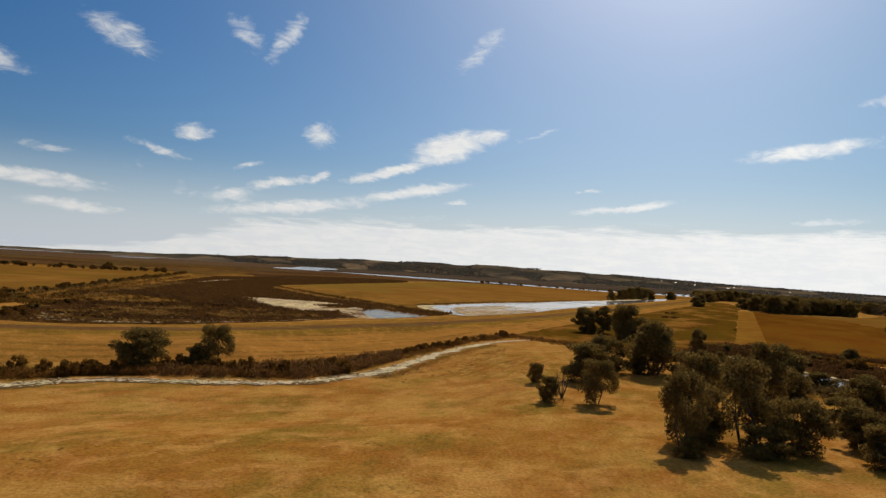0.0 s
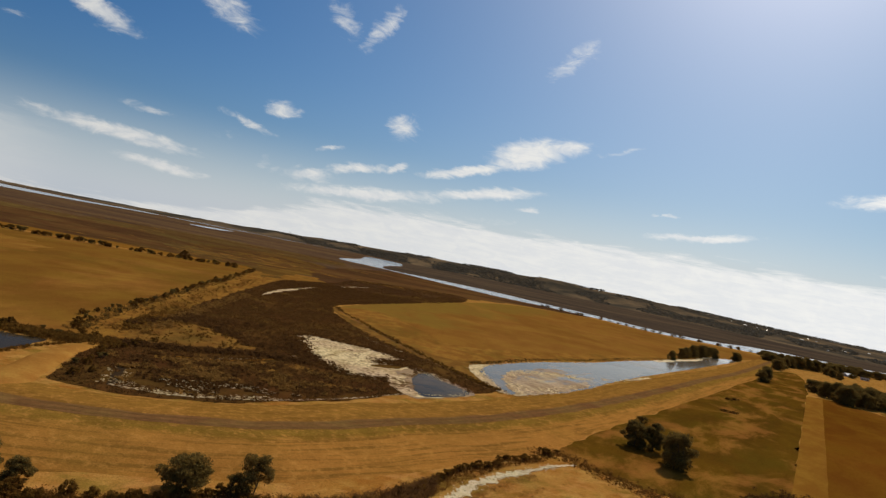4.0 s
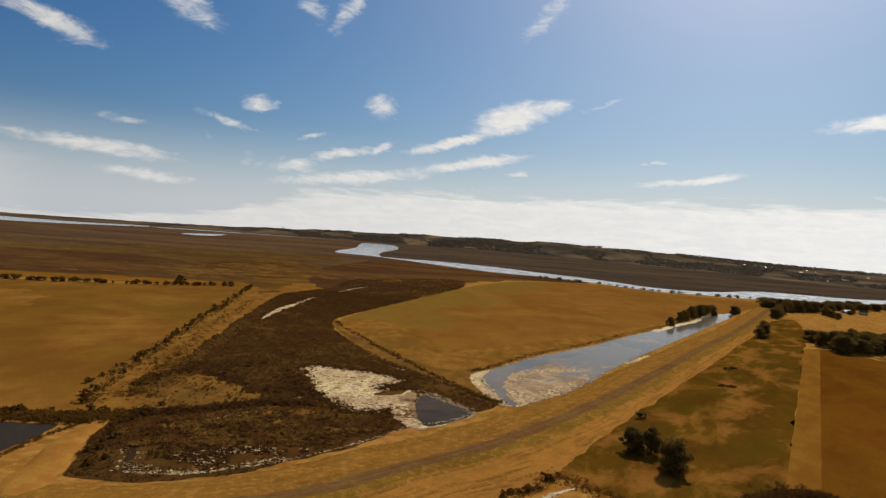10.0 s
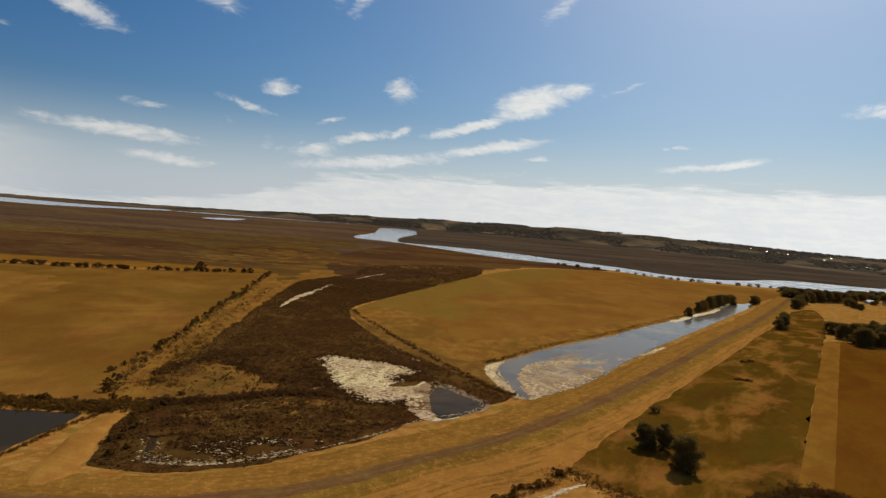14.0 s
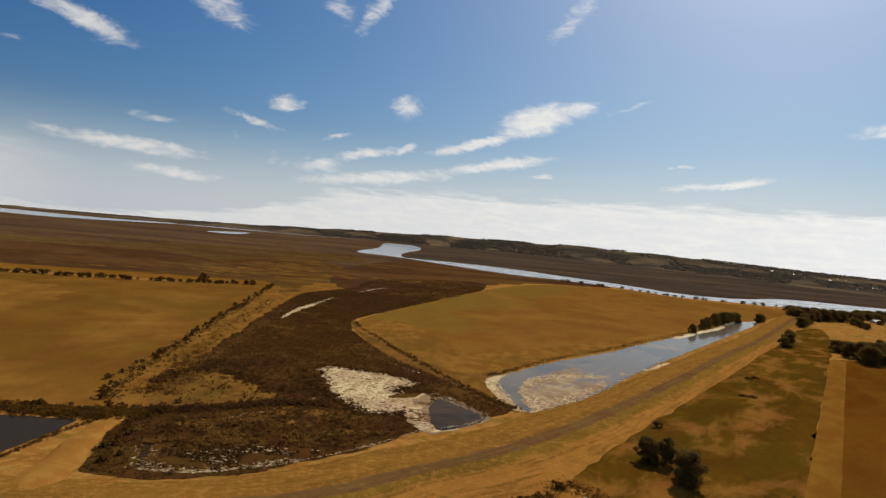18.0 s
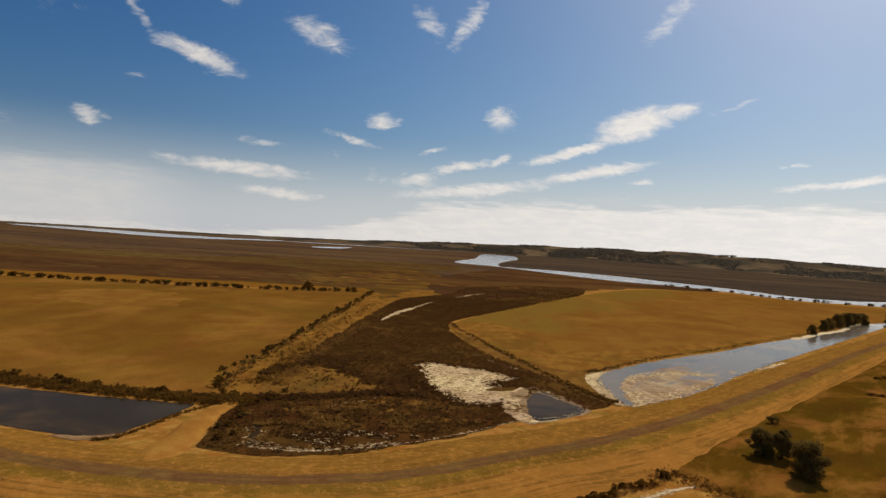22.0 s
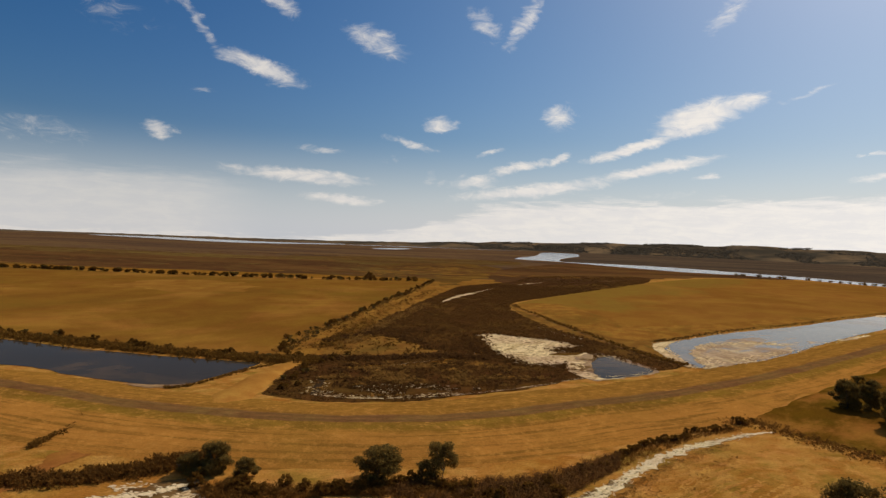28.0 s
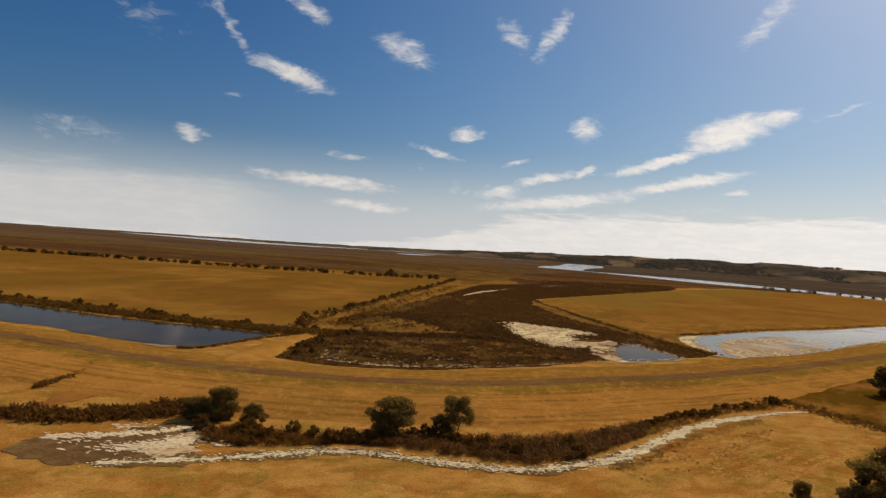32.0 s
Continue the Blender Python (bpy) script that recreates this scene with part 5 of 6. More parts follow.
clumps("salt_pan_scrub", rim, 0.02, (0.3, 0.6), M_SCRUB, RNG, 7, 0.7, "scattered scrub round the salt pan", "scrub")
front = [(-47, 101), (-54, 118), (-56, 132), (-46, 127), (-36, 131), (-27, 136), (-14, 133), (-6, 134), (-14, 119), (-24, 107), (-36, 99)]
tan = np.r_[fill_points(RNG, front, 6500, (WHITE, POOL, LICK), 0.9, 5, 0.1), strip_points(RNG, [(-60, 150), (-64, 180), (-68, 215), (-72, 260)], 3.0, 900)]
clumps("marsh_grass", tan, 0.03, (0.35, 0.75), M_MARSHGRASS, RNG, 9, 0.75, "tan grass mixed into the marsh scrub", "grass", leafy=0.8, soft=0.5)
dark = np.r_[fill_points(RNG, hull(-38, 165, 18, 26, 20), 2600, (WHITE, CLEARING), 0.9, 7, 0.12), fill_points(RNG, front, 1500, (WHITE, POOL, LICK), 0.9, 3.5, 0.15), strip_points(RNG, [(-57, 127), (-50, 130.5), (-42, 136), (-34, 142.5), (-25, 143.5)], 2.2, 1500), strip_points(RNG, [(-62, 178), (-61, 168), (-64, 159), (-65.5, 149)], 2.2, 700)]
clumps("marsh_shrubs", dark, 0.02, (0.4, 0.85), M_FLATSCRUB, RNG, 10, 0.8, "taller dark shrubs in the marsh", "scrub", leafy=0.8, soft=0.3)
sparse = fill_points(RNG, CLEARING, 1000, (), 0.85, 3, 0.05)
clumps("clearing_scrub", sparse, 0.02, (0.25, 0.55), M_LEAF_B, RNG, 8, 0.9, "scattered shrubs in the tan clearing", "scrub")
sparse = fill_points(RNG, LICK, 1500, (), 0.8, 4, 0.0)
clumps("salt_lick_scrub", sparse, 0.02, (0.3, 0.6), M_SCRUB, RNG, 7, 0.8, "patchy scrub on salty ground", "scrub")


def flecks(name, pts, z, sizes, mat, rng, label, category, turn=0.0):
    """Small flat crusts with uneven outlines, in one mesh."""
    verts, faces = [], []
    ct, sn = math.cos(radians(turn)), math.sin(radians(turn))
    for x, y in pts:
        r, a0, n = rng.uniform(*sizes), rng.uniform(0, 6), 7
        k = len(verts)
        st = rng.uniform(1.0, 2.6)
        for q in range(n):
            rr = r * rng.uniform(0.5, 1.2)
            u, v = rr * st * math.cos(2 * math.pi * q / n), rr * math.sin(2 * math.pi * q / n)
            verts.append((x + u * ct - v * sn, y + u * sn + v * ct, z + rng.uniform(0, 0.02)))
        faces.append(tuple(range(k, k + n)))
    return tagged(link_mesh(name, verts, faces, mat), label, category, kind="stuff")


fp = fill_points(RNG, LICK, 1500, (), 0.85, 4, 0.1)
flecks("salt_flecks", fp, 0.12, (0.06, 0.24), M_SALT, RNG, "white flecks of salt on the marsh edge", "salt")
SHORE = [(-44, 97.8), (-36.2, 98.4), (-29.5, 102), (-22, 107.6), (-12, 118.5), (-3, 131.5)]
fp = np.r_[strip_points(RNG, [(-45, 101), (-38, 99), (-30, 102.5), (-22, 108.5)], 1.4, 420), strip_points(RNG, SHORE, 0.5, 700), strip_points(RNG, [(-20.5, 206), (-16, 198), (-10.5, 191), (-6, 187)], 1.2, 120), strip_points(RNG, [(-42, 126), (-39, 129.5), (-35, 135.3), (-32, 142.5), (-27, 150)], 0.7, 160), strip_points(RNG, [(-45.5, 98), (-47.4, 104), (-49.8, 111)], 0.8, 40), strip_points(RNG, [(-42.6, 98), (-44.6, 104), (-47, 111)], 0.8, 30), strip_points(RNG, [(-3, 134), (3, 136), (10, 145), (5, 154), (0, 160)], 0.8, 260)]
flecks("salt_flecks", fp, 0.1, (0.04, 0.15), M_SALT, RNG, "white flecks of salt along the levee's foot", "salt", 25)
fp = np.r_[fill_points(RNG, WHITE, 900, (), 0.7, 5, 0.1), fill_points(RNG, hull(-2, 147, 4, 15, -10), 900, (POOL,), 0.7, 4, 0.05)]
flecks("mud_streaks", fp, 0.066, (0.1, 0.42), M_MUD, RNG, "brown mud streaks across the salt pan", "mud", 20)
fp = np.r_[strip_points(RNG, [(51.2, 94), (52, 87), (53.2, 80), (55.4, 74.5), (57.6, 69), (61, 64.4), (66, 61.5)], 0.9, 230), strip_points(RNG, [(50.2, 92), (50.6, 84)], 0.6, 40)]
flecks("creek_crusts", fp, 0.09, (0.08, 0.32), M_SALT, RNG, "broken pale crust along the creek's bank", "salt")
fp = np.r_[strip_points(RNG, STREAM[1:8], 1.0, 1500), strip_points(RNG, STREAM[7:], 1.2, 1500)]
flecks("stream_mud_flecks", np.r_[strip_points(RNG, STREAM[1:8], 0.7, 110), strip_points(RNG, STREAM[7:], 0.5, 200)], 0.075, (0.03, 0.12), M_MUD, RNG, "brown mud breaking the stream's salt crust", "mud", 40)
flecks("stream_crusts", fp, 0.06, (0.03, 0.11), M_CRUST, RNG, "broken salt crusts along the stream", "salt")
fp = fill_points(RNG, hull(-39, 53, 8.5, 5.5, 40), 1300, (), 0.85, 4, 0.3)
fp = np.r_[fp, strip_points(RNG, [(-46.5, 49.5), (-43, 52), (-40, 54.8), (-38.2, 57.8)], 0.8, 500), strip_points(RNG, [(-40, 49.5), (-37.5, 52), (-35.5, 55)], 1.6, 420)]
flecks("head_crusts", fp, 0.05, (0.03, 0.2), M_CRUST, RNG, "white salt crusts on the stream's head", "salt")
fp = strip_points(RNG, [(21.8, 158), (22, 166), (22.2, 179), (25.5, 188), (31, 198), (40, 205), (47, 206)], 3.2, 620)
fp = np.r_[fp, strip_points(RNG, [(24, 161), (31, 170), (38, 180), (45, 190)], 2.0, 160)]
fp = fp[inside(SHOAL, fp[:, 0], fp[:, 1])]
flecks("pond_crusts", fp, 0.085, (0.1, 0.5), M_SALT, RNG, "streaks of salt crust on the shoal", "salt", 60)
fp = strip_points(RNG, [(13.4, 181), (15, 185), (16.5, 177), (17.5, 163), (19.3, 154)], 1.2, 140)
flecks("pond_crusts", fp, 0.085, (0.08, 0.36), M_SALT, RNG, "pale crusts along the pond's end", "salt", 80)


def mottles(name, pts, sizes, mat, label):
    """Low irregular stands of marsh plants on the plain, longer across than deep."""
    verts, faces = [], []
    for x, y in pts:
        r, n, k = RNG.uniform(*sizes), 11, len(verts)
        for q in range(n):
            a_ = 2 * math.pi * q / n
            rr = r * RNG.uniform(0.45, 1.15)
            verts.append((x + 2.4 * rr * math.cos(a_), y + rr * math.sin(a_), 0.05 + 0.0004 * (k % 50)))
        faces.append(tuple(range(k, k + n)))
    return tagged(link_mesh(name, verts, faces, mat), label, "marsh", kind="stuff")


ring = [(-560, 420), (-300, 410), (-190, 420), (-95, 440), (-70, 520), (-60, 640), (-90, 820), (-160, 1000), (-330, 1080), (-560, 900), (-800, 700)]
mottles("dark_stands", np.r_[fill_points(RNG, ring, 1500, (), 0.7, 90, 0.0), fill_points(RNG, hull(-170, 600, 60, 170, 5), 260)], (1.5, 7), M_DARKMARSH, "dark stands of saltmarsh plants on the plain")
mottles("olive_stands", np.r_[fill_points(RNG, ring, 420, (), 0.7, 120, 0.05), strip_points(RNG, [(-160, 460), (-220, 560), (-240, 700), (-150, 880)], 36.0, 160)], (1.5, 7), M_OLIVE, "olive stands of saltmarsh plants on the plain")
mottles("tan_stands", np.r_[fill_points(RNG, ring, 420, (), 0.7, 70, 0.1), fill_points(RNG, hull(-165, 560, 45, 110, 5), 140), strip_points(RNG, [(-96, 546), (-36, 565), (0, 620)], 16.0, 50)], (0.8, 4), M_ROUGH, "tan stands of dry grass on the plain")
far_marsh = fill_points(RNG, MARSH, 20000, (), 0.5, 20, -0.3)
far_marsh = far_marsh[far_marsh[:, 1] > 330]
clumps("far_marsh_scrub", far_marsh, 0.02, (0.7, 1.5), M_SCRUB, RNG, 6, 0.3, "dense brown scrub of the farther marsh", "scrub")
pr = np.array(POND_R)
rims = pr[RNG.integers(0, len(pr), 900)] + RNG.normal(0, 0.6, (900, 2))
flecks("pond_rim_crusts", rims, 0.09, (0.08, 0.32), M_SALT, RNG, "broken white salt rim of the long pond", "salt", 57)
north = strip_points(RNG, [(14, 193), (21, 204), (38, 232), (66, 269), (95, 312), (150, 387), (190, 440)], 1.8, 700)
clumps("pond_edge_scrub", north, 0.02, (0.2, 0.55), M_REED, RNG, 12, 0.7, "thin dark scrub on the pond's bank", "scrub")
dyke = strip_points(RNG, [(-40, 280), (-20, 230.5), (-1.6, 191.5), (11, 166), (18, 157)], 1.5, 500)
clumps("dyke_scrub", dyke, 0.03, (0.3, 0.8), M_LEAF_B, RNG, 8, 0.8, "dark scrub along the field's bank", "scrub")
rough = strip_points(RNG, [(-96, 400), (-84, 285), (-74, 205), (-67, 165), (-60, 136)], 7.0, 1500)
clumps("rough_tussocks", rough, 0.0, (0.25, 0.6), M_TUSSOCK, RNG, 8, 0.7, "rough tan tussocks between field and marsh", "grass", leafy=0.6)
rough = strip_points(RNG, [(-90, 330), (-79, 240), (-70, 185), (-66, 160), (-62, 140)], 4.5, 260)
clumps("rough_shrubs", rough, 0.0, (0.6, 1.3), M_LEAF_B, RNG, 16, 0.8, "scattered dark shrubs in the rough grass", "scrub", leafy=0.5)
REEDS = [(-35, 55), (-31, 55.4), (-27, 57.6), (-23.5, 60.4), (-20, 61.6), (-15, 62.2), (-10.5, 62.6), (-6.2, 63.4), (-3, 66.5), (-0.4, 70.6), (2.6, 77), (7, 85), (14, 96.5), (20.5, 103), (20, 105), (13, 98.5), (6, 89.5), (1.5, 81.5), (-2.5, 75), (-7.5, 71), (-12.5, 68.4), (-17.5, 66.3), (-22, 63.6), (-29, 60.4), (-36, 58.5)]
band = fill_points(RNG, REEDS, 34000, (), 0.25, 2.5, -0.75)
low_part = band[:, 0] > 3.5
clumps("stream_rushes", band[low_part], 0.0, (0.2, 0.45), M_RUSH, RNG, 30, 1.1, "low brown rushes beside the stream", "reeds", lean=0.3, broad=0.6, leafy=0.35)
band = band[~low_part]
shade = np.array([noise.noise(Vector((a / 2.6, b / 2.6, 4.4))) for a, b in band]) + 0.06 * (band[:, 0] + 14)
clumps("stream_reeds", band[shade > 0], 0.0, (0.45, 0.8), M_REEDBROWN, RNG, 50, 1.25, "dense dark maroon-brown reeds beside the stream", "reeds", lean=0.22, broad=0.5, leafy=0.3, soft=0.35)
clumps("stream_scrub", band[shade <= 0], 0.0, (0.45, 0.8), M_RUSH, RNG, 50, 1.0, "olive brown scrub among the reeds", "scrub", lean=0.4, broad=0.8, leafy=0.26)
swath = []
for k in range(11):
    a_, b_, j_ = RNG.uniform(0, 0.4), RNG.uniform(0.6, 1.0), (k - 5) * RNG.uniform(0.8, 1.2)
    row_ = [(9.5 + 12 * u + 0.72 * j_ + 0.5 * math.sin(5 * u + k), 67 + 20 * u - 0.5 * j_) for u in np.linspace(a_, b_, 5)]
    swath.append(strip_points(RNG, row_, 0.28, int(150 * (b_ - a_))))
flecks("cut_grass", np.concatenate(swath), 0.0, (0.08, 0.2), M_SWATH, RNG, "pale swaths of cut dry grass", "grass", 59)
growth = fill_points(RNG, [(13, 87), (9, 79.5), (4.5, 72), (1.5, 65.5), (3.5, 63.5), (8, 69.5), (13, 77), (17, 85), (18.5, 93)], 2600, (), 0.8, 2.5, 0.05)
clumps("bank_growth", growth, 0.0, (0.1, 0.24), M_TUSSOCK, RNG, 12, 0.3, "low olive growth on the stream's bank", "grass", leafy=0.6)
spit_side = strip_points(RNG, [(-67.5, 92.2), (-65.2, 94.6), (-64.3, 101), (-63.8, 109), (-62.4, 117), (-61, 123)], 0.7, 420)
clumps("spit_scrub", spit_side, 0.0, (0.22, 0.5), M_LEAF_B, RNG, 14, 0.9, "low dark scrub between pond and spit", "scrub", leafy=0.6)
fringe = strip_points(RNG, [(17.4, 94.6), (13.2, 89), (8.6, 81.4), (5.6, 75), (3.4, 69.8), (0.8, 65.8)], 1.1, 1500)
clumps("bank_fringe", fringe, 0.0, (0.08, 0.22), M_MARSHGRASS, RNG, 10, 0.4, "dark olive grass along the stream's south bank", "grass", leafy=0.6, soft=0.5)
left_head = strip_points(RNG, [(-40.5, 65.6), (-43.2, 62.4), (-45.6, 58.8), (-49.5, 55.2), (-56, 51.5)], 2.3, 1500)
clumps("stream_head_scrub", left_head, 0.0, (0.35, 0.8), M_RUSH, RNG, 24, 1.0, "brown scrub round the salty mud", "scrub", leafy=0.45)
arc = strip_points(RNG, [(-70.8, 79), (-65, 72.5), (-63, 68), (-61.5, 62)], 0.8, 420)
clumps("track_scrub", arc, 0.0, (0.25, 0.55), M_LEAF_B, RNG, 20, 0.9, "curved line of low scrub by the track", "scrub", leafy=0.5)
pb = strip_points(RNG, [(-170, 121), (-127, 121), (-100, 120), (-70, 121), (-58, 124)], 3.5, 5200)
clumps("pond_bank_scrub", pb, 0.0, (0.4, 0.9), M_LEAF_B, RNG, 16, 1.0, "brown scrub along the pond's far bank", "scrub", leafy=0.6)
dg = strip_points(RNG, [(-113, 410), (-98, 320), (-89, 257), (-81, 205), (-75, 165), (-68, 132)], 2.6, 1100)
clumps("field_edge_scrub", dg, 0.0, (0.25, 0.6), M_REED, RNG, 8, 0.9, "tan and olive scrub along the field's edge", "scrub")
edge = strip_points(RNG, [(19, 106), (23, 108.5), (27, 104.5), (31, 99.5), (35, 96.5), (41, 95.5), (48, 96.5)], 3.2, 1700)
clumps("pasture_edge_rushes", edge, 0.0, (0.14, 0.36), M_RUSH, RNG, 18, 0.9, "low reddish rushes along the pasture's edge", "reeds", lean=0.45, leafy=0.5)
south = strip_points(RNG, [(47, 78), (45.5, 70), (46, 62), (50, 56), (57, 53)], 2.6, 1300)
clumps("creek_bank_scrub", south, 0.0, (0.4, 0.9), M_BANK, RNG, 14, 1.0, "brown scrub on the creek's bank", "scrub", leafy=0.5)
flat = np.r_[fill_points(RNG, hull(47, 47, 13, 7, 30), 2600, (), 0.6, 4, -0.1), fill_points(RNG, hull(38, 42, 6, 9, -38), 1300, (), 0.6, 4, -0.1), fill_points(RNG, hull(66, 62, 14, 8, 20), 2200, (CREEK,), 0.6, 5, -0.05)]
clumps("flat_scrub", flat, 0.0, (0.6, 1.3), M_FLATSCRUB, RNG, 34, 1.0, "dense dark scrub on the creek flat", "scrub", leafy=0.32)
flat = np.r_[strip_points(RNG, [(48, 96.5), (56, 104), (64, 109), (71, 103), (80, 93)], 3.0, 1300), fill_points(RNG, hull(61, 84, 8, 20, 12), 3600, (CREEK, hull(52.4, 78, 2.2, 20, -6)), 0.7, 5, -0.1)]
clumps("creek_side_scrub", flat, 0.0, (0.35, 0.8), M_FLATSCRUB, RNG, 30, 0.9, "reddish brown scrub on the creek's far side", "scrub", leafy=0.36)
ck = strip_points(RNG, [(54, 102), (60, 96), (63, 87), (62, 77), (66, 70.5), (78, 67)], 4.5, 3400)
clumps("creek_scrub", ck, 0.0, (0.4, 0.95), M_FLATSCRUB, RNG, 34, 1.0, "dark reddish scrub lining the creek", "scrub", leafy=0.36)
gy = 22 + 78 * RNG.uniform(0, 1, 90000) ** 1.5
gx = 0.1 * gy + RNG.uniform(-1, 1, 90000) * (20 + 0.6 * gy)
thick = np.array([noise.noise(Vector((a / 5, b / 5, 2.2))) + 0.7 * noise.noise(Vector((a / 1.3, b / 1.3, 6.6))) for a, b in zip(gx, gy)])
keep = (thick + RNG.normal(0, 0.25, len(thick)) > 0.02) & ~inside(GREEN, gx, gy) & ~inside(REEDS, gx, gy)
line = np.array(spline(STREAM, 4, False))
keep &= np.min(np.hypot(line[None, :, 0] - gx[:, None], line[None, :, 1] - gy[:, None]), 1) > 1.6
gx, gy, thick = gx[keep], gy[keep], thick[keep]
kind_of = np.array([noise.noise(Vector((a / 7, b / 7, 9.1))) for a, b in zip(gx, gy)]) + RNG.normal(0, 0.12, len(gx))
for name_, pick, mat_, words in (("grass_tufts", kind_of < 0.12, M_TUFT, "short dry golden grass tufts"), ("olive_tufts", kind_of >= 0.12, M_OLIVETUFT, "short olive grass tufts")):
    clumps(name_, np.c_[gx, gy][pick], -0.02, (0.06, 0.17), mat_, RNG, 5, 0.13, words, "grass", lean=0.7, soft=0.9)
belt = fill_points(RNG, [(306, 372), (290, 326), (335, 340), (300, 300), (272, 270), (300, 274), (330, 262), (420, 300), (600, 480), (760, 700), (1000, 950), (760, 900), (620, 800), (480, 620), (400, 510)], 6500, (), 0.5, 30, -0.5)
clumps("woods_belt", belt, 0.0, (4.5, 8.0), M_BELT, RNG, 60, 0.9, "dark belt of woods beyond the paddock", "woods", leafy=0.25)
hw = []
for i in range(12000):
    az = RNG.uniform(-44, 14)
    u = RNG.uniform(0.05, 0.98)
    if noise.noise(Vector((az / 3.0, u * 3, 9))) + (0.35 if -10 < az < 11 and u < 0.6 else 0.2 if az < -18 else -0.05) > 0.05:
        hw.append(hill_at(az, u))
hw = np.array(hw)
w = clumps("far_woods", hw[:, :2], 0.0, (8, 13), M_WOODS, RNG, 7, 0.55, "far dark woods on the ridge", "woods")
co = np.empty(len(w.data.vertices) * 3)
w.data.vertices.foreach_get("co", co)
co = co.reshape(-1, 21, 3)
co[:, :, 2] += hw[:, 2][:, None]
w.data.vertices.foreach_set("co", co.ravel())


# ---- houses ----
def box(bm, x0, y0, z0, x1, y1, z1):
    vs = [bm.verts.new((x, y, z)) for x in (x0, x1) for y in (y0, y1) for z in (z0, z1)]
    for f in ((0, 1, 3, 2), (4, 6, 7, 5), (0, 4, 5, 1), (2, 3, 7, 6), (0, 2, 6, 4), (1, 5, 7, 3)):
        bm.faces.new([vs[k] for k in f])


def make_house(long, deep, tall, pitch, roof, label):
    root = new("house")
    bm = bmesh.new()
    box(bm, -long / 2, -deep / 2, -0.6, long / 2, deep / 2, tall)
    for s in (-1, 1):
        a = [bm.verts.new((s * long / 2, y, z)) for y, z in ((-deep / 2, tall), (deep / 2, tall), (0, tall + pitch))]
        bm.faces.new(a)
    wall = part("wall", bm, M_WALL, root)
    bm = bmesh.new()
    e, t = 0.6, 0.18
    for s in (-1, 1):
        low, high = (s * (deep / 2 + e), tall - e * pitch / (deep / 2)), (0, tall + pitch)
        q = [bm.verts.new((x, y, z + dz)) for dz in (0, t) for x in (-long / 2 - e, long / 2 + e) for y, z in (low, high)]
        for f in ((0, 1, 3, 2), (4, 6, 7, 5), (0, 4, 5, 1), (2, 3, 7, 6), (0, 2, 6, 4), (1, 5, 7, 3)):
            bm.faces.new([q[k] for k in f])
    part("roof", bm, roof, root)
    for k in range(3):
        x = -long / 2 + long * (k + 0.6) / 3.2
        bm = bmesh.new()
        if k == 1:
            box(bm, x - 0.5, -deep / 2 - 0.06, 0, x + 0.5, -deep / 2, 2.05)
            part("door", bm, M_WOOD, root)
        else:
            box(bm, x - 0.9, -deep / 2 - 0.05, 0.9, x + 0.9, -deep / 2, 2.1)
            part("window", bm, M_PANE, root)
    return tagged(root, label, "house")


HOUSES = [make_house(16, 9, 3.0, 2.2, M_ROOF, "white house with a pale metal roof"), make_house(14, 10, 3.0, 2.4, M_ROOF_B, "white house with a dark tiled roof")]
HOUSES[0].matrix_basis = pose(379, 590, 0, 0, 0, 20) @ Matrix.Diagonal((0.55, 0.55, 0.55, 1))
HOUSES[1].matrix_basis = pose(388, 580, 0, 0, 0, -30) @ Matrix.Diagonal((0.45, 0.45, 0.45, 1))


def on_ridge(az, el, eye=39.0):
    """The point of the ridge that is seen at that bearing and elevation from the flight's height."""
    best = min((abs(math.degrees(math.atan2(hill_at(az, u)[2] - eye, math.hypot(*hill_at(az, u)[:2]))) - el), u) for u in np.linspace(0.02, 0.95, 60))
    return hill_at(az, best[1])


town = np.random.default_rng(3)
for i in range(64):
    az = -24 - 22 * town.uniform(0, 1) ** 0.9
    x, y, z = on_ridge(az, -0.1 - 0.045 * (-24 - az) + town.normal(0, 0.16))
    s = town.uniform(0.6, 1.0)
    copy_thing(HOUSES[int(town.integers(0, 4) == 0)], pose(x, y, z, 0, 0, town.uniform(-60, 60)) @ Matrix.Diagonal((s, s, s, 1)))
for az, el in ((-24.5, 0.0), (-25.6, -0.1), (-28.4, -0.25), (-29.6, -0.41), (-32.4, -0.7), (-32.9, -0.57)):
    x, y, z = on_ridge(az, el)
    copy_thing(HOUSES[0], pose(x, y, z, 0, 0, 10) @ Matrix.Diagonal((1.5, 1.3, 1.1, 1)))
for x, y in ((436, 648), (400, 600)):
    copy_thing(HOUSES[0], pose(x, y, 0, 0, 0, 25) @ Matrix.Diagonal((0.5, 0.5, 0.5, 1)))

# ---- small things by the stream ----
culvert = new("culvert")
bm = bmesh.new()
box(bm, -0.7, -0.15, -0.1, 0.7, 0.15, 0.8)
part("headwall", bm, M_CONCRETE, culvert, "grey weathered concrete headwall")
bm = bmesh.new()
tube(bm, (0, -0.16, 0.35), (0, -0.6, 0.33), 0.32, 0.32, 14)
part("pipe", bm, M_BARK, culvert, "dark round drain pipe")
culvert.matrix_basis = pose(-42, 62, 0, 0, 0, 25) @ Matrix.Diagonal((0.5, 0.5, 0.5, 1))
tagged(culvert, "small concrete culvert at the stream's head", "culvert")

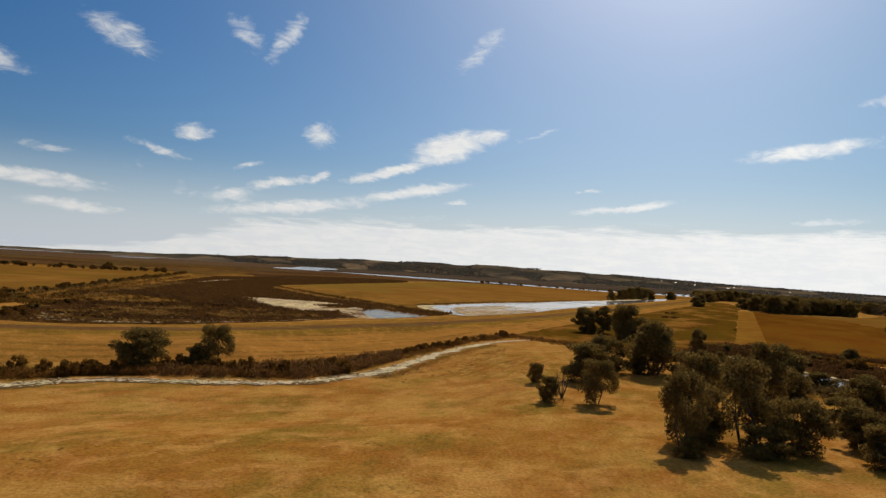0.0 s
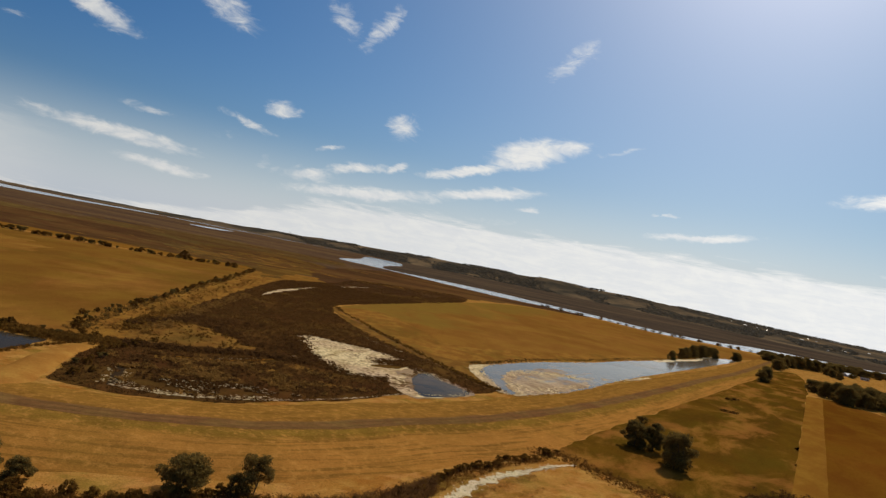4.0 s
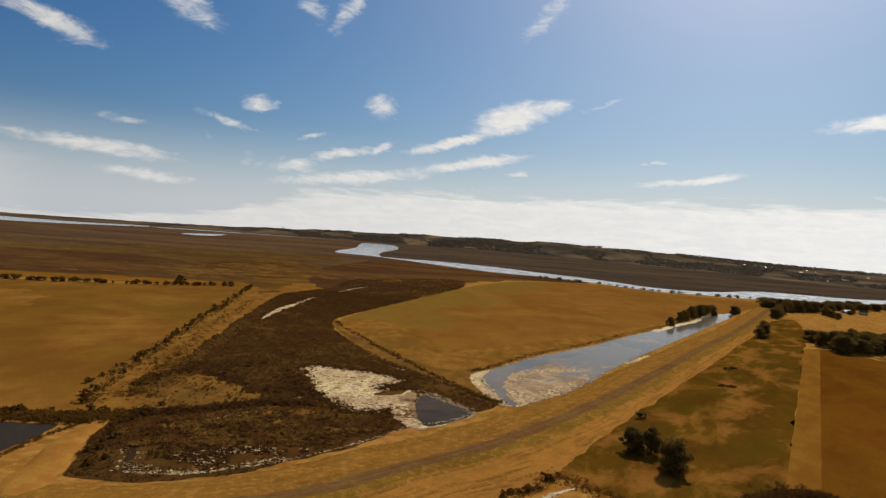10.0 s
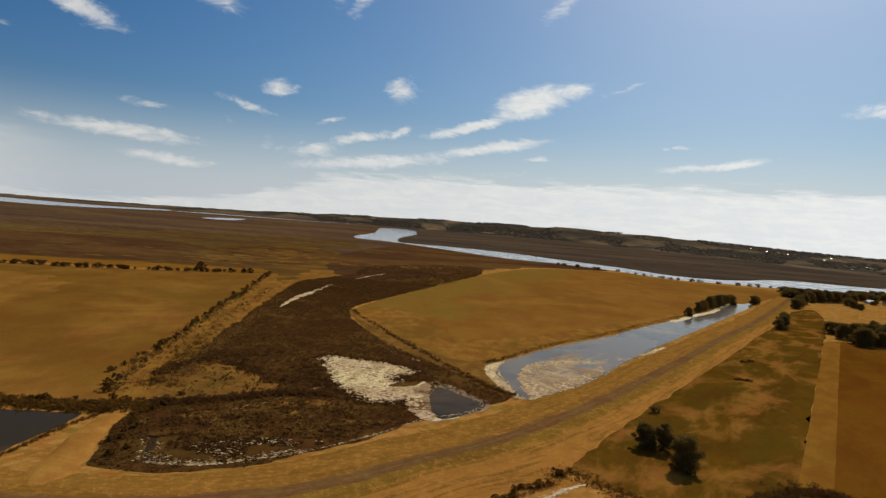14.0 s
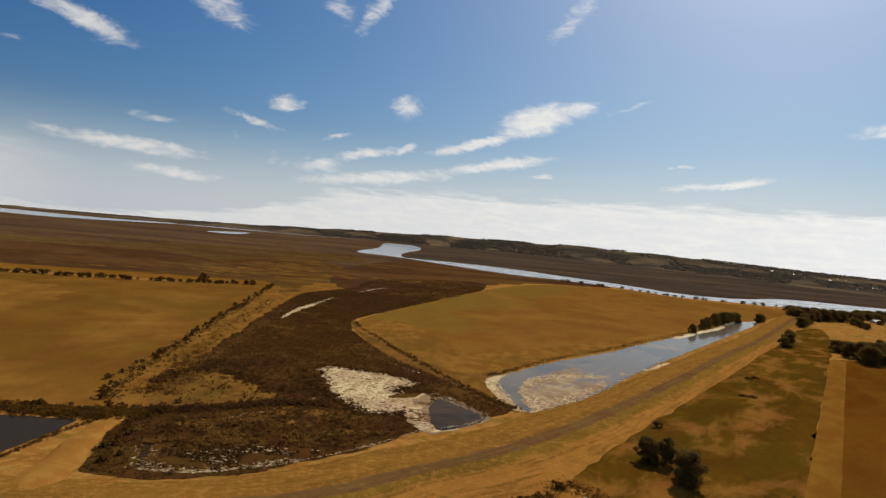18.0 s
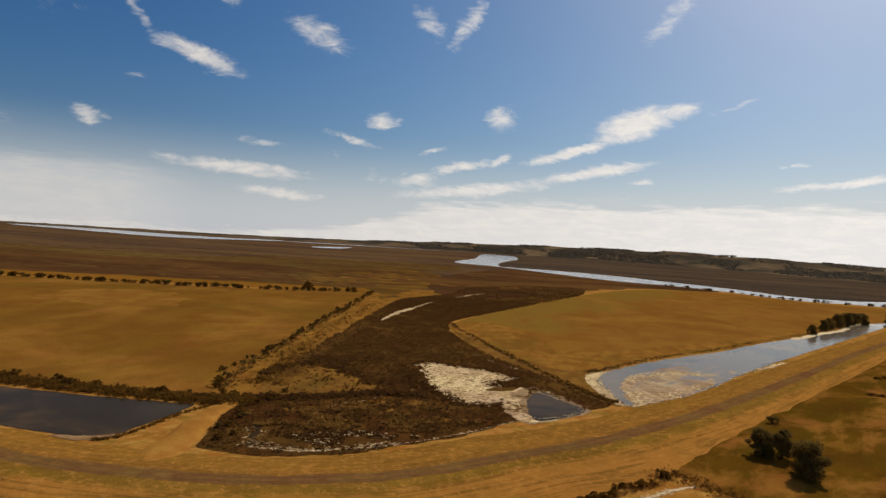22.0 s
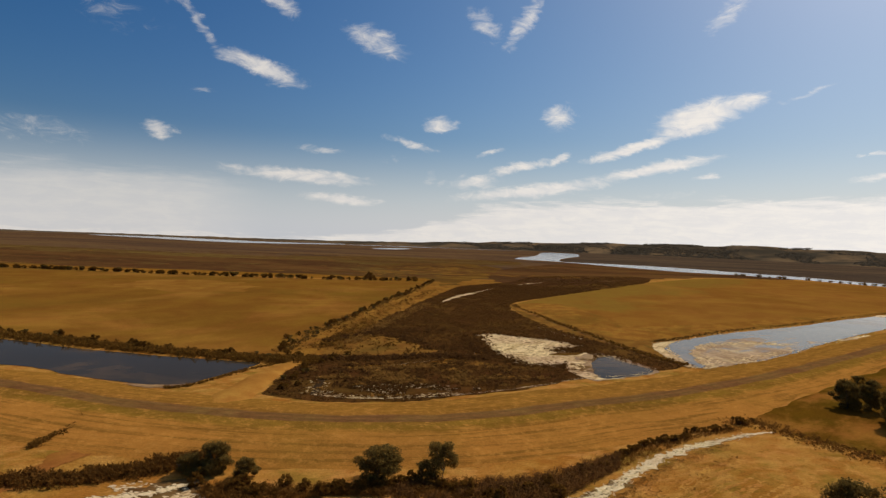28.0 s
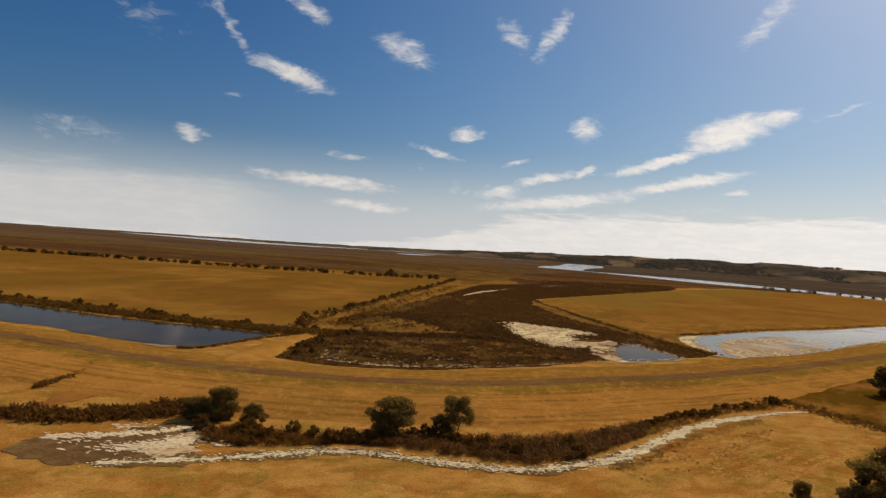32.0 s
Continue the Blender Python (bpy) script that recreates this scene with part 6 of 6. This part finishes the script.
snag = new("dead_shrub")
bm = bmesh.new()
dead = np.random.default_rng(4)
for k in range(7):
    a = 2 * math.pi * k / 7 + dead.uniform(-0.3, 0.3)
    mid = Vector((0.5 * math.cos(a), 0.5 * math.sin(a), dead.uniform(0.9, 1.5)))
    tube(bm, (0.05 * math.cos(a), 0.05 * math.sin(a), -0.05), mid, 0.05, 0.03, 5)
    for q in range(3):
        tube(bm, mid, mid + Vector((dead.normal(0, 0.35), dead.normal(0, 0.35), dead.uniform(0.4, 1.0))), 0.028, 0.008, 4)
part("branches", bm, M_BARK, snag)
snag.matrix_basis = pose(15.9, 56.6, 0)
tagged(snag, "bare grey dead shrub on dry grass", "shrub")


# ---- the shallow gully in which the stream runs, below the levee and the paddock ----
GULLY_DEPTH, GULLY_EYE = 1.2, np.array((1.0, 4.0))
gully_line = np.array(spline(STREAM, 6, False))


def gully(x, y):
    """How far down the gully a point lies, from 0 on the level land to 1 along the stream."""
    d = np.min(np.hypot(gully_line[None, :, 0] - x[:, None], gully_line[None, :, 1] - y[:, None]), 1)
    u = np.clip((23 - d) / 12, 0, 1)
    w = np.clip((19 - x) / 14, 0, 1)
    return u * u * (3 - 2 * u) * w * w * (3 - 2 * w)


def sink(xy):
    g = gully(xy[:, 0], xy[:, 1])
    return GULLY_EYE + (xy - GULLY_EYE) * (1 + 0.055 * g)[:, None], -GULLY_DEPTH * g


for ob in [o for o in scene.objects if o.parent is None]:
    if ob.type == "EMPTY":
        p = np.array([ob.matrix_basis.translation[:2]])
        if abs(p[0, 0]) < 90 and 15 < p[0, 1] < 135:
            q, dz = sink(p)
            ob.location = (q[0, 0], q[0, 1], ob.location[2] + dz[0])
    elif ob.type == "MESH":
        co = np.empty(len(ob.data.vertices) * 3, np.float32)
        ob.data.vertices.foreach_get("co", co)
        co = co.reshape(-1, 3)
        near_by = (np.abs(co[:, 0]) < 90) & (co[:, 1] > 15) & (co[:, 1] < 135)
        if near_by.any():
            idx = np.nonzero(near_by)[0]
            for part_ in np.array_split(idx, max(1, len(idx) // 60000)):
                q, dz = sink(co[part_, :2].astype(float))
                co[part_, :2] = q
                co[part_, 2] += dz
            ob.data.vertices.foreach_set("co", co.ravel())
            ob.data.update()
